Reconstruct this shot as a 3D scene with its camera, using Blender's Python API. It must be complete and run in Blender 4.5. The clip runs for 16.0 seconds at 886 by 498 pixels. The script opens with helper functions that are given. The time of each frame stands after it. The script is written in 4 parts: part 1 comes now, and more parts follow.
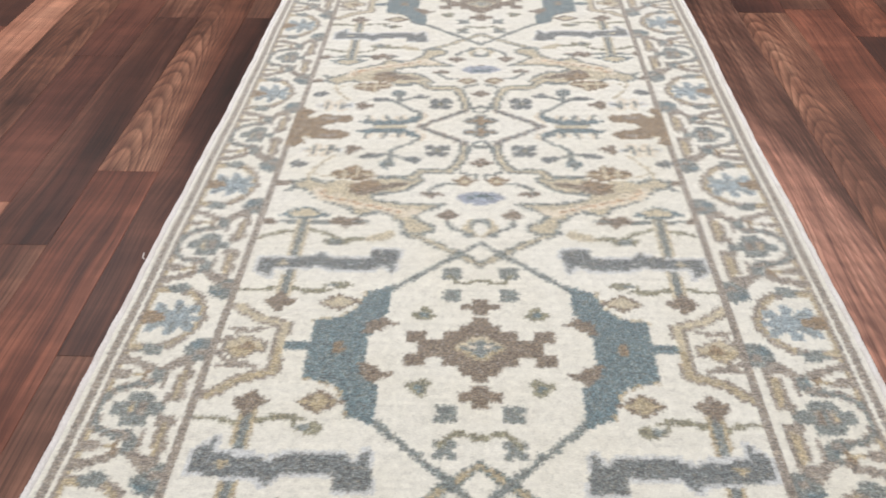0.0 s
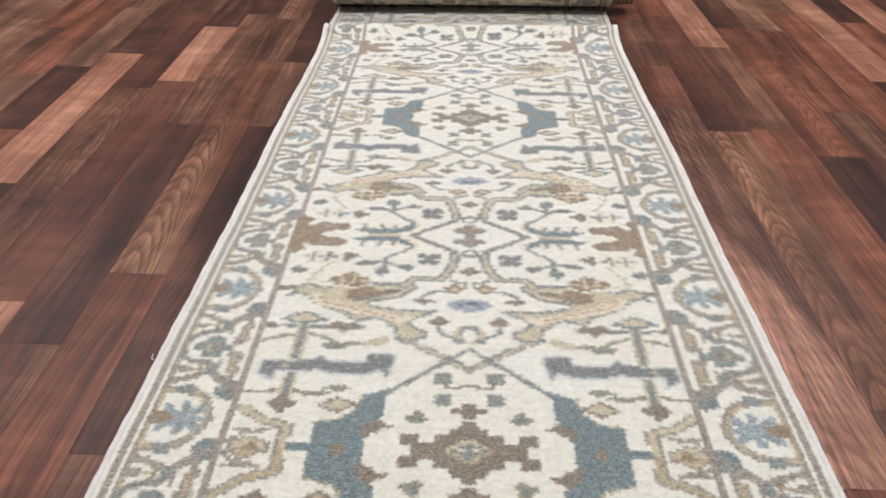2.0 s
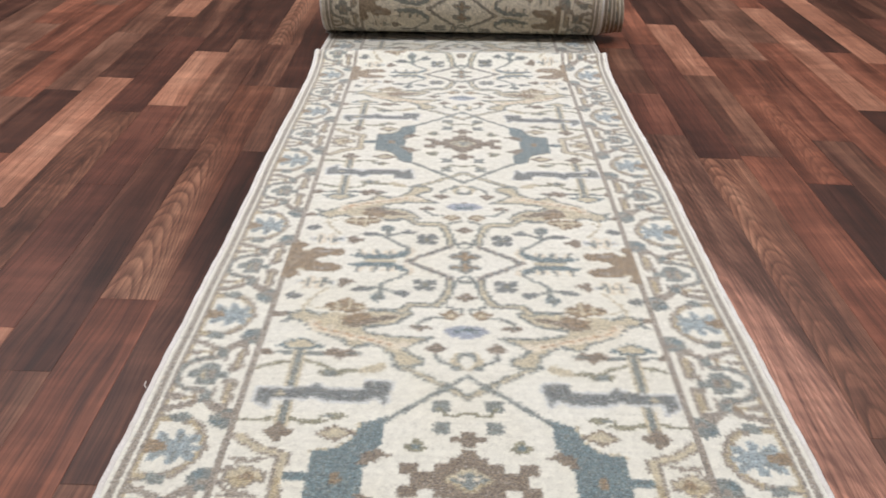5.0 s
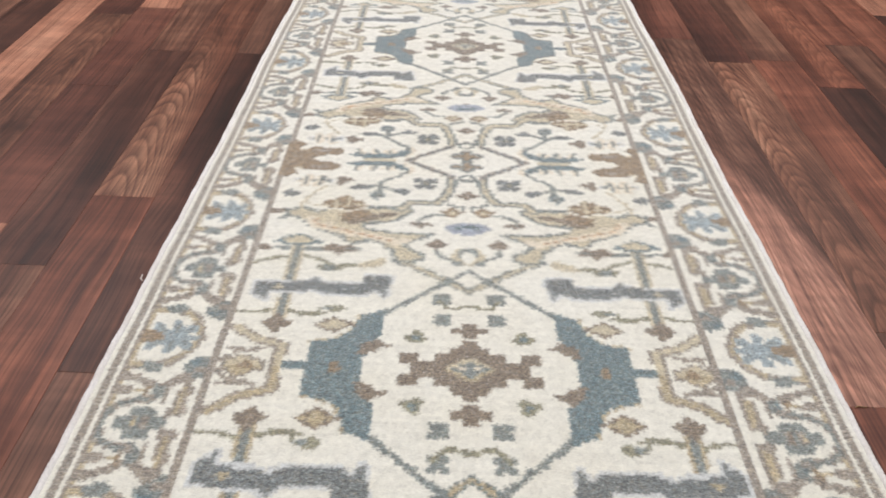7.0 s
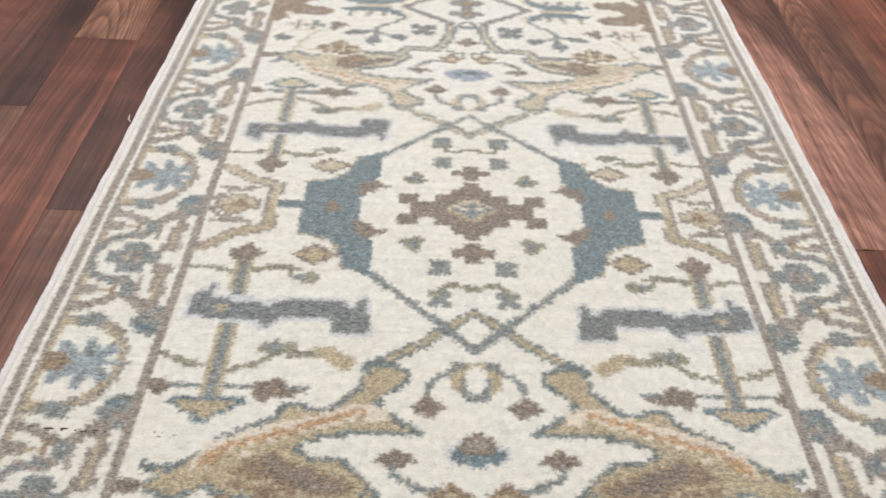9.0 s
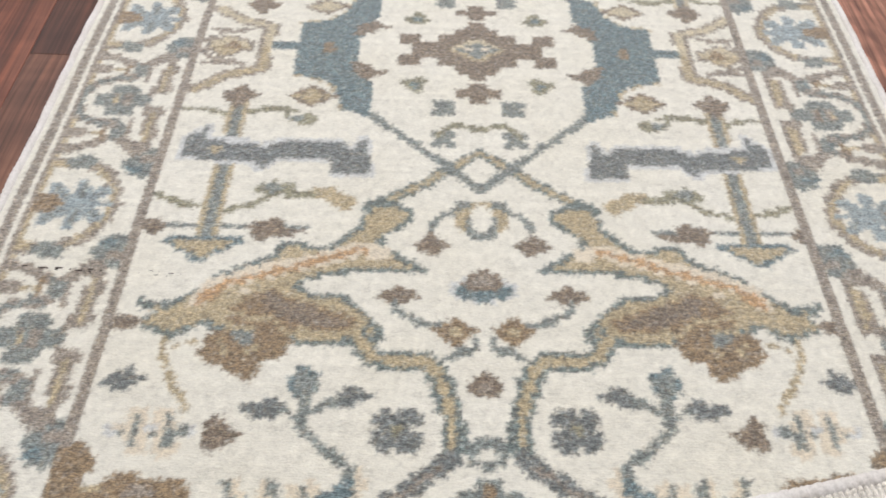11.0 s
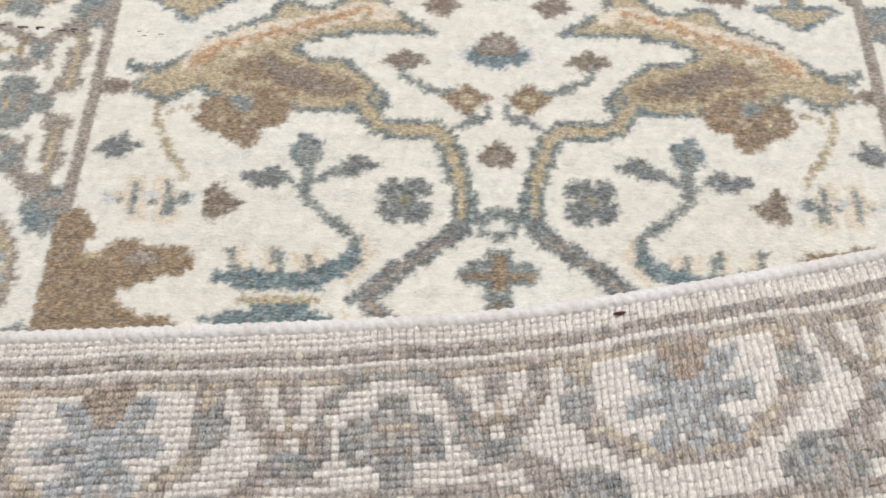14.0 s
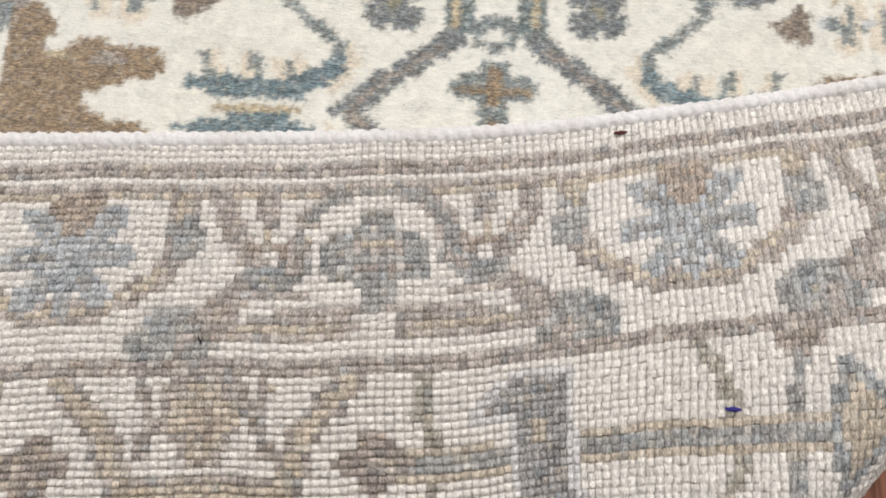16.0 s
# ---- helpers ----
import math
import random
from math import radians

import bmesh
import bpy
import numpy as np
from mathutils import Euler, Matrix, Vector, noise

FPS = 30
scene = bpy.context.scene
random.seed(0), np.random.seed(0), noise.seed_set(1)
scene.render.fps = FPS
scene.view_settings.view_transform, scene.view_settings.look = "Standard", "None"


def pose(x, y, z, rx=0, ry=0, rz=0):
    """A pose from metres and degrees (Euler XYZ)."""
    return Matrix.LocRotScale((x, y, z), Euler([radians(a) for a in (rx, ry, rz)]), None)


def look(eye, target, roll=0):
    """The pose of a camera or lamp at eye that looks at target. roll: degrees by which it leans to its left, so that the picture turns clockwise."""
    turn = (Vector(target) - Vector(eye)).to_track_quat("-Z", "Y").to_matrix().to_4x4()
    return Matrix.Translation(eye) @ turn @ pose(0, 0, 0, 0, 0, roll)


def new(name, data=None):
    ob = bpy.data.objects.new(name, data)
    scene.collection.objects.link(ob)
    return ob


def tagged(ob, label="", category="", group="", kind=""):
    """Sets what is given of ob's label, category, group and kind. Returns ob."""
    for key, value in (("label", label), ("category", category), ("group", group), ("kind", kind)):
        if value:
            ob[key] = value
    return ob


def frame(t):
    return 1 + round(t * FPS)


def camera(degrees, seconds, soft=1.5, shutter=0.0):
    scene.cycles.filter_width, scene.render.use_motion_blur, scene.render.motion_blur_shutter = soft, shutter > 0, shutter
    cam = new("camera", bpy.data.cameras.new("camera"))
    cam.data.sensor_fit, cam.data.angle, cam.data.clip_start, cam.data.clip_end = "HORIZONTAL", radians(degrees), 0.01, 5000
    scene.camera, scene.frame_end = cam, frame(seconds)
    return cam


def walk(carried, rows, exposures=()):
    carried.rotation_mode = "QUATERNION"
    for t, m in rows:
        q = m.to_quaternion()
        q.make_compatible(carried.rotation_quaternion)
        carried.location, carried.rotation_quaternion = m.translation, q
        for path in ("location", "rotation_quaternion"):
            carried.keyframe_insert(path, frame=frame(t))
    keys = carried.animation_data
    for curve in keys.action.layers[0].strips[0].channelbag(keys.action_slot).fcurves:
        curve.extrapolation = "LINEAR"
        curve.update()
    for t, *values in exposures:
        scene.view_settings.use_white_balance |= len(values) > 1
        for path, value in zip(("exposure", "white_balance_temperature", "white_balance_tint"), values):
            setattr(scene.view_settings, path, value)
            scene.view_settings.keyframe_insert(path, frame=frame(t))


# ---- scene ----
cam = camera(56.6, 16.0, soft=1.8)
PATH = [
    (0, (-0.014, 0.07, 0.617), (-0.077, 1.635, -0.627), -0.3),
    (0.5, (-0.02, 0.063, 0.633), (-0.065, 1.662, -0.567), 1.2),
    (1, (-0.029, 0.051, 0.65), (-0.08, 1.681, -0.507), 0.6),
    (1.5, (-0.019, 0.038, 0.666), (-0.041, 1.682, -0.473), 0.7),
    (2, (-0.025, 0.025, 0.687), (-0.051, 1.71, -0.39), 1.5),
    (2.5, (-0.028, 0.019, 0.697), (-0.044, 1.72, -0.354), 1.3),
    (3, (-0.032, 0.018, 0.701), (-0.049, 1.731, -0.33), 1.6),
    (3.2, (-0.029, 0.019, 0.702), (-0.044, 1.741, -0.316), 1.5),
    (5.3, (-0.046, 0.034, 0.678), (-0.029, 1.75, -0.348), 2.4),
    (5.5, (-0.045, 0.036, 0.674), (-0.027, 1.745, -0.364), 2.4),
    (6, (-0.049, 0.031, 0.661), (-0.022, 1.718, -0.414), 2.8),
    (6.5, (-0.044, 0.028, 0.647), (-0.018, 1.685, -0.472), 2.8),
    (7, (-0.042, 0.025, 0.631), (-0.026, 1.651, -0.534), 2.5),
    (7.5, (-0.04, 0.024, 0.615), (-0.027, 1.613, -0.599), 2.8),
    (8, (-0.043, 0.021, 0.598), (-0.013, 1.571, -0.665), 2.8),
    (8.5, (-0.046, 0.016, 0.581), (0.005, 1.523, -0.734), 3.5),
    (8.7, (-0.054, 0.013, 0.576), (0.002, 1.502, -0.757), 3.9),
    (10.8, (-0.044, 0.002, 0.522), (-0.007, 1.28, -1.017), 3.1),
    (11, (-0.045, -0.003, 0.516), (-0.006, 1.264, -1.031), 3.0),
    (11.5, (-0.043, 0.003, 0.504), (-0.009, 1.197, -1.1), 2.5),
    (12, (-0.043, 0.007, 0.498), (-0.002, 1.133, -1.154), 3.1),
    (12.5, (-0.044, 0.006, 0.494), (0.006, 1.043, -1.215), 4.3),
    (13, (-0.042, 0.002, 0.493), (-0.019, 0.981, -1.251), 3.1),
    (13.5, (-0.042, 0.003, 0.49), (-0.022, 0.92, -1.287), 2.9),
    (14, (-0.042, 0.002, 0.482), (-0.018, 0.836, -1.336), 3.3),
    (14.5, (-0.041, -0.001, 0.474), (-0.035, 0.728, -1.388), 2.3),
    (15, (-0.04, -0.002, 0.465), (-0.009, 0.602, -1.442), 5.0),
    (15.5, (-0.042, -0.003, 0.457), (-0.016, 0.497, -1.48), 6.1),
    (16, (-0.038, -0.002, 0.451), (0.018, 0.468, -1.492), 9.9),
]
walk(cam, [(t, look(eye, target, roll)) for t, eye, target, roll in PATH],
     exposures=((0, -0.08), (3, -0.12), (6, -0.08), (9, -0.03), (12, 0.01), (14, 0.06), (16, 0.14)))

# ---- light and room brightness ----
world = bpy.data.worlds.new("room_air")
scene.world = world
world.use_nodes = True
world.node_tree.nodes["Background"].inputs["Color"].default_value = (0.9, 0.95, 1.0, 1)
world.node_tree.nodes["Background"].inputs["Strength"].default_value = 0.05
LAMP_POWER, LAMP_COLOUR = 34.6, (0.955, 0.955, 0.988)
ROOM_X, ROOM_Y0, ROOM_Y1, ROOM_H = 3.6, -2.6, 6.2, 2.9
FLOOR_Z = -0.009


# ---- small tools ----
def lin(r, g, b):
    return tuple((c / 255 / 12.92) if c < 10 else ((c / 255 + 0.055) / 1.055) ** 2.4 for c in (r, g, b))


def part(name, me, material, parent=None, label=""):
    ob = new(name, me)
    if material:
        me.materials.append(material)
    if parent:
        ob.parent = parent
    if label:
        tagged(ob, label)
    return ob


def mesh_of(name, bm):
    me = bpy.data.meshes.new(name)
    bm.to_mesh(me)
    bm.free()
    return me


def grid_mesh(name, pts, colours=None, keep=None, smooth=True, flip=False):
    """A sheet from an array of rows x columns of places, with a colour for each place."""
    ny, nx = pts.shape[:2]
    me = bpy.data.meshes.new(name)
    idx = np.arange(ny * nx, dtype=np.int32).reshape(ny, nx)
    quads = np.stack([idx[:-1, :-1], idx[:-1, 1:], idx[1:, 1:], idx[1:, :-1]], -1)
    quads = quads[keep] if keep is not None else quads.reshape(-1, 4)
    if flip:
        quads = quads[:, ::-1]
    used = np.zeros(ny * nx, bool)
    used[quads.ravel()] = True
    renum = np.cumsum(used).astype(np.int32) - 1
    quads = renum[quads]
    co = pts.reshape(-1, 3)[used].astype(np.float32)
    me.vertices.add(len(co))
    me.vertices.foreach_set("co", co.ravel())
    me.loops.add(quads.size)
    me.loops.foreach_set("vertex_index", quads.ravel())
    me.polygons.add(len(quads))
    me.polygons.foreach_set("loop_start", np.arange(0, quads.size, 4, dtype=np.int32))
    me.polygons.foreach_set("use_smooth", np.full(len(quads), smooth))
    me.update(calc_edges=True)
    if colours is not None:
        rgba = np.ones((len(co), 4), np.float32)
        rgba[:, :3] = colours.reshape(-1, 3)[used]
        me.attributes.new("yarn", "FLOAT_COLOR", "POINT").data.foreach_set("color", rgba.ravel())
    return me


def tube(name, line, radius, sides=8, lumps=0.0, pitch=0.006):
    """A cord along a line of places; lumps: how far its stitches stand out, pitch: their spacing."""
    line = np.asarray(line, float)
    ahead = np.gradient(line, axis=0)
    ahead /= np.linalg.norm(ahead, axis=1, keepdims=True)
    side = np.cross(ahead, (0, 0, 1.0))
    side /= np.linalg.norm(side, axis=1, keepdims=True) + 1e-9
    up = np.cross(side, ahead)
    run = np.r_[0, np.cumsum(np.linalg.norm(np.diff(line, axis=0), axis=1))]
    rng = np.random.RandomState(len(line))
    a = np.linspace(0, 2 * np.pi, sides + 1)
    wraps = np.abs(np.sin(run[:, None] / pitch * np.pi + a[None])) ** 0.6
    r = radius * (1 + lumps * (2 * wraps - 1) + lumps * 0.25 * rng.randn(len(run), 1))
    r[:, -1] = r[:, 0]
    pts = line[:, None] + r[..., None] * (np.cos(a)[None, :, None] * side[:, None] + np.sin(a)[None, :, None] * up[:, None])
    return grid_mesh(name, pts)


def smooth01(x, a, b):
    t = np.clip((np.asarray(x, float) - a) / (b - a), 0, 1)
    return t * t * (3 - 2 * t)


# ---- materials ----
def nodes_of(name):
    m = bpy.data.materials.new(name)
    m.use_nodes = True
    return m, m.node_tree.nodes, m.node_tree.links, m.node_tree.nodes["Principled BSDF"]


def math_node(n, l, op, a, b=None):
    q = n.new("ShaderNodeMath")
    q.operation = op
    for i, v in enumerate((a, b)):
        if v is None:
            continue
        if isinstance(v, (int, float)):
            q.inputs[i].default_value = v
        else:
            l.new(v, q.inputs[i])
    return q.outputs[0]


def mix_node(n, l, mode, fac, a, b):
    q = n.new("ShaderNodeMix")
    q.data_type, q.blend_type = "RGBA", mode
    for key, v in ((0, fac), (6, a), (7, b)):
        if isinstance(v, (int, float)):
            q.inputs[key].default_value = v
        elif isinstance(v, tuple):
            q.inputs[key].default_value = (*v, 1)
        else:
            l.new(v, q.inputs[key])
    return q.outputs[2]


def noise_node(n, l, vec, scale, detail=2.0, rough=0.5, lift=0.0):
    q = n.new("ShaderNodeTexNoise")
    q.inputs["Scale"].default_value, q.inputs["Detail"].default_value, q.inputs["Roughness"].default_value = scale, detail, rough
    q.inputs["Distortion"].default_value = lift
    l.new(vec, q.inputs["Vector"])
    return q.outputs["Fac"]


def ramp_node(n, l, fac, stops):
    q = n.new("ShaderNodeValToRGB")
    while len(q.color_ramp.elements) < len(stops):
        q.color_ramp.elements.new(0.5)
    for e, (p, c) in zip(q.color_ramp.elements, stops):
        e.position, e.color = p, (*c, 1)
    l.new(fac, q.inputs[0])
    return q.outputs[0]


def scaled(n, l, vec, sx, sy, sz, add=None):
    q = n.new("ShaderNodeVectorMath")
    q.operation = "MULTIPLY"
    l.new(vec, q.inputs[0])
    q.inputs[1].default_value = (sx, sy, sz)
    out = q.outputs[0]
    if add is not None:
        p = n.new("ShaderNodeVectorMath")
        p.operation = "ADD"
        l.new(out, p.inputs[0])
        l.new(add, p.inputs[1])
        out = p.outputs[0]
    return out


def yarn_material(name, across_m, along_m, bump, sheen, streak, fleck, pale=0.1, stain=1.0):
    """Wool whose colour comes from the knots; across_m and along_m: tufts per metre; fleck: how unevenly dyed yarn is spun; stain: how far it has yellowed in patches."""
    m, n, l, b = nodes_of(name)
    at = n.new("ShaderNodeAttribute")
    at.attribute_name = "yarn"
    pos = n.new("ShaderNodeTexCoord").outputs["Object"]
    tuft = noise_node(n, l, scaled(n, l, pos, across_m, along_m, across_m), 1.0, 2, 0.6, 0.3)
    tuft2 = noise_node(n, l, scaled(n, l, pos, across_m * 0.36, along_m * 0.36, across_m * 0.36), 1.0, 2, 0.6)
    hair = noise_node(n, l, scaled(n, l, pos, across_m * 2.4, along_m * 1.1, across_m * 2.4), 1.0, 1, 0.5)
    rows = noise_node(n, l, scaled(n, l, pos, 3, 160, 3), 1.0, 2, 0.5)
    wear = noise_node(n, l, pos, 7, 3, 0.6)
    base = at.outputs["Color"]
    grey = n.new("ShaderNodeRGBToBW")
    l.new(base, grey.inputs[0])
    # dyed yarn is flecked, undyed ivory hardly
    amount = n.new("ShaderNodeMapRange")
    for i, v in ((1, 0.15), (2, 0.75), (3, fleck), (4, fleck * pale)):
        amount.inputs[i].default_value = v
    l.new(grey.outputs[0], amount.inputs[0])
    flecks = ramp_node(n, l, tuft, [(0.36, (0.36, 0.35, 0.35)), (0.46, (0.85, 0.85, 0.85)), (0.54, (1.08, 1.08, 1.07)), (0.66, (1.7, 1.68, 1.64))])
    col = mix_node(n, l, "MULTIPLY", amount.outputs[0], base, flecks)
    col = mix_node(n, l, "MULTIPLY", amount.outputs[0], col, ramp_node(n, l, tuft2, [(0.3, (0.74, 0.73, 0.72)), (0.5, (1.0, 1.0, 1.0)), (0.7, (1.22, 1.21, 1.18))]))
    col = mix_node(n, l, "MULTIPLY", math_node(n, l, "ADD", amount.outputs[0], 0.03), col, ramp_node(n, l, hair, [(0.30, (0.55, 0.53, 0.52)), (0.44, (0.97, 0.97, 0.97)), (0.56, (1.04, 1.04, 1.04)), (0.70, (1.4, 1.39, 1.36))]))
    col = mix_node(n, l, "MULTIPLY", streak, col, ramp_node(n, l, rows, [(0.3, (0.88, 0.88, 0.88)), (0.65, (1.03, 1.03, 1.03))]))
    col = mix_node(n, l, "MULTIPLY", stain, col, ramp_node(n, l, wear, [(0.3, (0.97, 0.955, 0.92)), (0.65, (1.0, 1.0, 1.0))]))
    l.new(col, b.inputs["Base Color"])
    b.inputs["Roughness"].default_value = 0.92
    b.inputs["Specular IOR Level"].default_value = 0.2
    b.inputs["Sheen Weight"].default_value = sheen
    b.inputs["Sheen Roughness"].default_value = 0.6
    bp = n.new("ShaderNodeBump")
    bp.inputs["Strength"].default_value, bp.inputs["Distance"].default_value = bump, 0.0012
    l.new(math_node(n, l, "ADD", math_node(n, l, "ADD", tuft, math_node(n, l, "MULTIPLY", hair, 0.7)), math_node(n, l, "MULTIPLY", tuft2, 0.9)), bp.inputs["Height"])
    l.new(bp.outputs[0], b.inputs["Normal"])
    return m


def cord_material(name, colour):
    m, n, l, b = nodes_of(name)
    pos = n.new("ShaderNodeTexCoord").outputs["Object"]
    f = noise_node(n, l, pos, 500, 3, 0.6)
    g = noise_node(n, l, pos, 25, 2, 0.6)
    col = ramp_node(n, l, f, [(0.3, tuple(c * 0.80 for c in colour)), (0.65, colour)])
    col = mix_node(n, l, "MULTIPLY", 1.0, col, ramp_node(n, l, g, [(0.3, (0.88, 0.86, 0.83)), (0.6, (1, 1, 1))]))
    l.new(col, b.inputs["Base Color"])
    b.inputs["Roughness"].default_value = 0.95
    b.inputs["Specular IOR Level"].default_value = 0.15
    bp = n.new("ShaderNodeBump")
    bp.inputs["Strength"].default_value, bp.inputs["Distance"].default_value = 0.6, 0.001
    l.new(f, bp.inputs["Height"])
    l.new(bp.outputs[0], b.inputs["Normal"])
    return m


def wood_material(name, dark, mid, light, lines=0.35, arches=0.0, lean_to=0.0, eyes=(), steep=110.0, sap=None, end=None):
    """Printed strip laminate with a satin coat. lines: depth of the straight grain; arches: of the flat-sawn heart, whose middle
    lies lean_to metres to one side and which rises by steep; eyes: places of knots on the strip; sap: where the pale sapwood
    ends, along the arches, and how much paler it is; end: where the arches give way to plain red grain. Each strip takes its own stretch of timber."""
    m, n, l, b = nodes_of(name)
    obj = n.new("ShaderNodeTexCoord").outputs["Object"]
    rnd = n.new("ShaderNodeObjectInfo").outputs["Random"]
    comb = n.new("ShaderNodeCombineXYZ")
    for i, k in enumerate((37.0, 91.0, 53.0)):
        l.new(math_node(n, l, "MULTIPLY", rnd, k), comb.inputs[i])
    off = comb.outputs[0]

    def spread(v, k):
        return math_node(n, l, "MULTIPLY", math_node(n, l, "SUBTRACT", v, 0.5), k)

    # the grain wanders a little to the side along the strip
    swing = noise_node(n, l, scaled(n, l, obj, 7, 2.0, 1, off), 1.0, 2, 0.5)
    bow = n.new("ShaderNodeCombineXYZ")
    l.new(spread(swing, 0.05), bow.inputs[0])
    q = n.new("ShaderNodeVectorMath")
    l.new(obj, q.inputs[0])
    l.new(bow.outputs[0], q.inputs[1])
    flow = q.outputs[0]
    broad = noise_node(n, l, scaled(n, l, flow, 22, 1.5, 1, off), 1.0, 2, 0.5)
    cloud = noise_node(n, l, scaled(n, l, obj, 9, 5, 1, off), 1.0, 3, 0.55)
    band = noise_node(n, l, scaled(n, l, obj, 5, 26, 1, off), 1.0, 3, 0.6)
    grain = noise_node(n, l, scaled(n, l, flow, 150, 4, 1, off), 1.0, 2, 0.5)
    pores = noise_node(n, l, scaled(n, l, flow, 330, 7, 1, off), 1.0, 3, 0.65)
    t = math_node(n, l, "ADD", spread(broad, 1.1), spread(cloud, 0.9))
    t = math_node(n, l, "ADD", t, math_node(n, l, "ADD", spread(grain, lines), 0.5))
    col = ramp_node(n, l, t, [(0.14, dark), (0.5, mid), (0.86, light)])
    col = mix_node(n, l, "MULTIPLY", lines, col, ramp_node(n, l, grain, [(0.36, (0.66, 0.62, 0.60)), (0.5, (1, 1, 1)), (0.68, (1.2, 1.18, 1.15))]))
    col = mix_node(n, l, "MULTIPLY", 0.8, col, ramp_node(n, l, pores, [(0.38, (0.58, 0.54, 0.53)), (0.48, (0.98, 0.98, 0.98)), (0.54, (1.03, 1.03, 1.03)), (0.66, (1.3, 1.26, 1.23))]))
    col = mix_node(n, l, "MULTIPLY", 1.0, col, ramp_node(n, l, band, [(0.32, (0.85, 0.83, 0.83)), (0.5, (0.99, 0.99, 0.99)), (0.68, (1.24, 1.23, 1.22))]))
    if arches:
        sep = n.new("ShaderNodeSeparateXYZ")
        l.new(obj, sep.inputs[0])
        side = math_node(n, l, "SUBTRACT", sep.outputs[0], lean_to)
        heap = math_node(n, l, "MULTIPLY", math_node(n, l, "MULTIPLY", side, side), steep)
        warp = math_node(n, l, "MULTIPLY", noise_node(n, l, scaled(n, l, obj, 9, 3, 1, off), 1.0, 2, 0.4), 0.2)
        run_ = math_node(n, l, "ADD", math_node(n, l, "ADD", sep.outputs[1], heap), warp)
        for ex, ey in eyes:
            dx = math_node(n, l, "MULTIPLY", math_node(n, l, "SUBTRACT", sep.outputs[0], ex), 7.0)
            dy = math_node(n, l, "SUBTRACT", sep.outputs[1], ey)
            ring = math_node(n, l, "SQRT", math_node(n, l, "ADD", math_node(n, l, "MULTIPLY", dx, dx), math_node(n, l, "MULTIPLY", dy, dy)))
            run_ = math_node(n, l, "MINIMUM", run_, math_node(n, l, "ADD", ring, math_node(n, l, "MULTIPLY", warp, 0.3)))
        if sap:
            pale = n.new("ShaderNodeMapRange")
            for i, v in ((1, sap[0] + 0.05), (2, sap[0] - 0.05), (3, 0.0), (4, 1.0)):
                pale.inputs[i].default_value = v
            l.new(run_, pale.inputs[0])
            col = mix_node(n, l, "MULTIPLY", pale.outputs[0], col, sap[1])
        saw = math_node(n, l, "FRACT", math_node(n, l, "MULTIPLY", run_, 21.0))
        patch = n.new("ShaderNodeMapRange")
        for i, v in ((1, 0.38), (2, 0.56), (3, 0.55 * arches), (4, arches)):
            patch.inputs[i].default_value = v
        l.new(noise_node(n, l, scaled(n, l, obj, 9, 2.6, 1, off), 1.0, 1, 0.5), patch.inputs[0])
        figure = ramp_node(n, l, saw, [(0.0, (0.98, 0.97, 0.96)), (0.13, (0.54, 0.49, 0.47)), (0.36, (0.82, 0.79, 0.77)), (0.62, (1.08, 1.06, 1.04)), (0.90, (1.22, 1.19, 1.15))])
        depth = patch.outputs[0]
        if end:
            gone = n.new("ShaderNodeMapRange")
            for i, v in ((1, end - 0.12), (2, end + 0.12), (3, 0.0), (4, 1.0)):
                gone.inputs[i].default_value = v
            l.new(run_, gone.inputs[0])
            depth = math_node(n, l, "MULTIPLY", depth, math_node(n, l, "SUBTRACT", 1.0, math_node(n, l, "MULTIPLY", gone.outputs[0], 0.85)))
            col = mix_node(n, l, "MULTIPLY", gone.outputs[0], col, (0.82, 0.70, 0.66))
        col = mix_node(n, l, "MULTIPLY", depth, col, figure)
    hsv = n.new("ShaderNodeHueSaturation")
    l.new(col, hsv.inputs["Color"])
    hsv.inputs["Saturation"].default_value = 1.0
    l.new(math_node(n, l, "ADD", math_node(n, l, "MULTIPLY", rnd, 0.16), 0.93), hsv.inputs["Value"])
    l.new(hsv.outputs[0], b.inputs["Base Color"])
    l.new(math_node(n, l, "ADD", math_node(n, l, "MULTIPLY", grain, 0.14), 0.36), b.inputs["Roughness"])
    b.inputs["Specular IOR Level"].default_value = 0.27
    bp = n.new("ShaderNodeBump")
    bp.inputs["Strength"].default_value, bp.inputs["Distance"].default_value = 0.2, 0.0005
    l.new(math_node(n, l, "ADD", pores, grain), bp.inputs["Height"])
    l.new(bp.outputs[0], b.inputs["Normal"])
    return m


def plain_material(name, colour, rough, grain=60.0, depth=0.06):
    m, n, l, b = nodes_of(name)
    pos = n.new("ShaderNodeTexCoord").outputs["Object"]
    f = noise_node(n, l, pos, grain, 4, 0.6)
    g = noise_node(n, l, pos, 1.3, 3, 0.6)
    lo = tuple(c * (1 - depth) for c in colour)
    col = mix_node(n, l, "MULTIPLY", 1.0, ramp_node(n, l, f, [(0.3, lo), (0.7, colour)]), ramp_node(n, l, g, [(0.3, (0.94, 0.94, 0.93)), (0.7, (1, 1, 1))]))
    l.new(col, b.inputs["Base Color"])
    b.inputs["Roughness"].default_value = rough
    return m


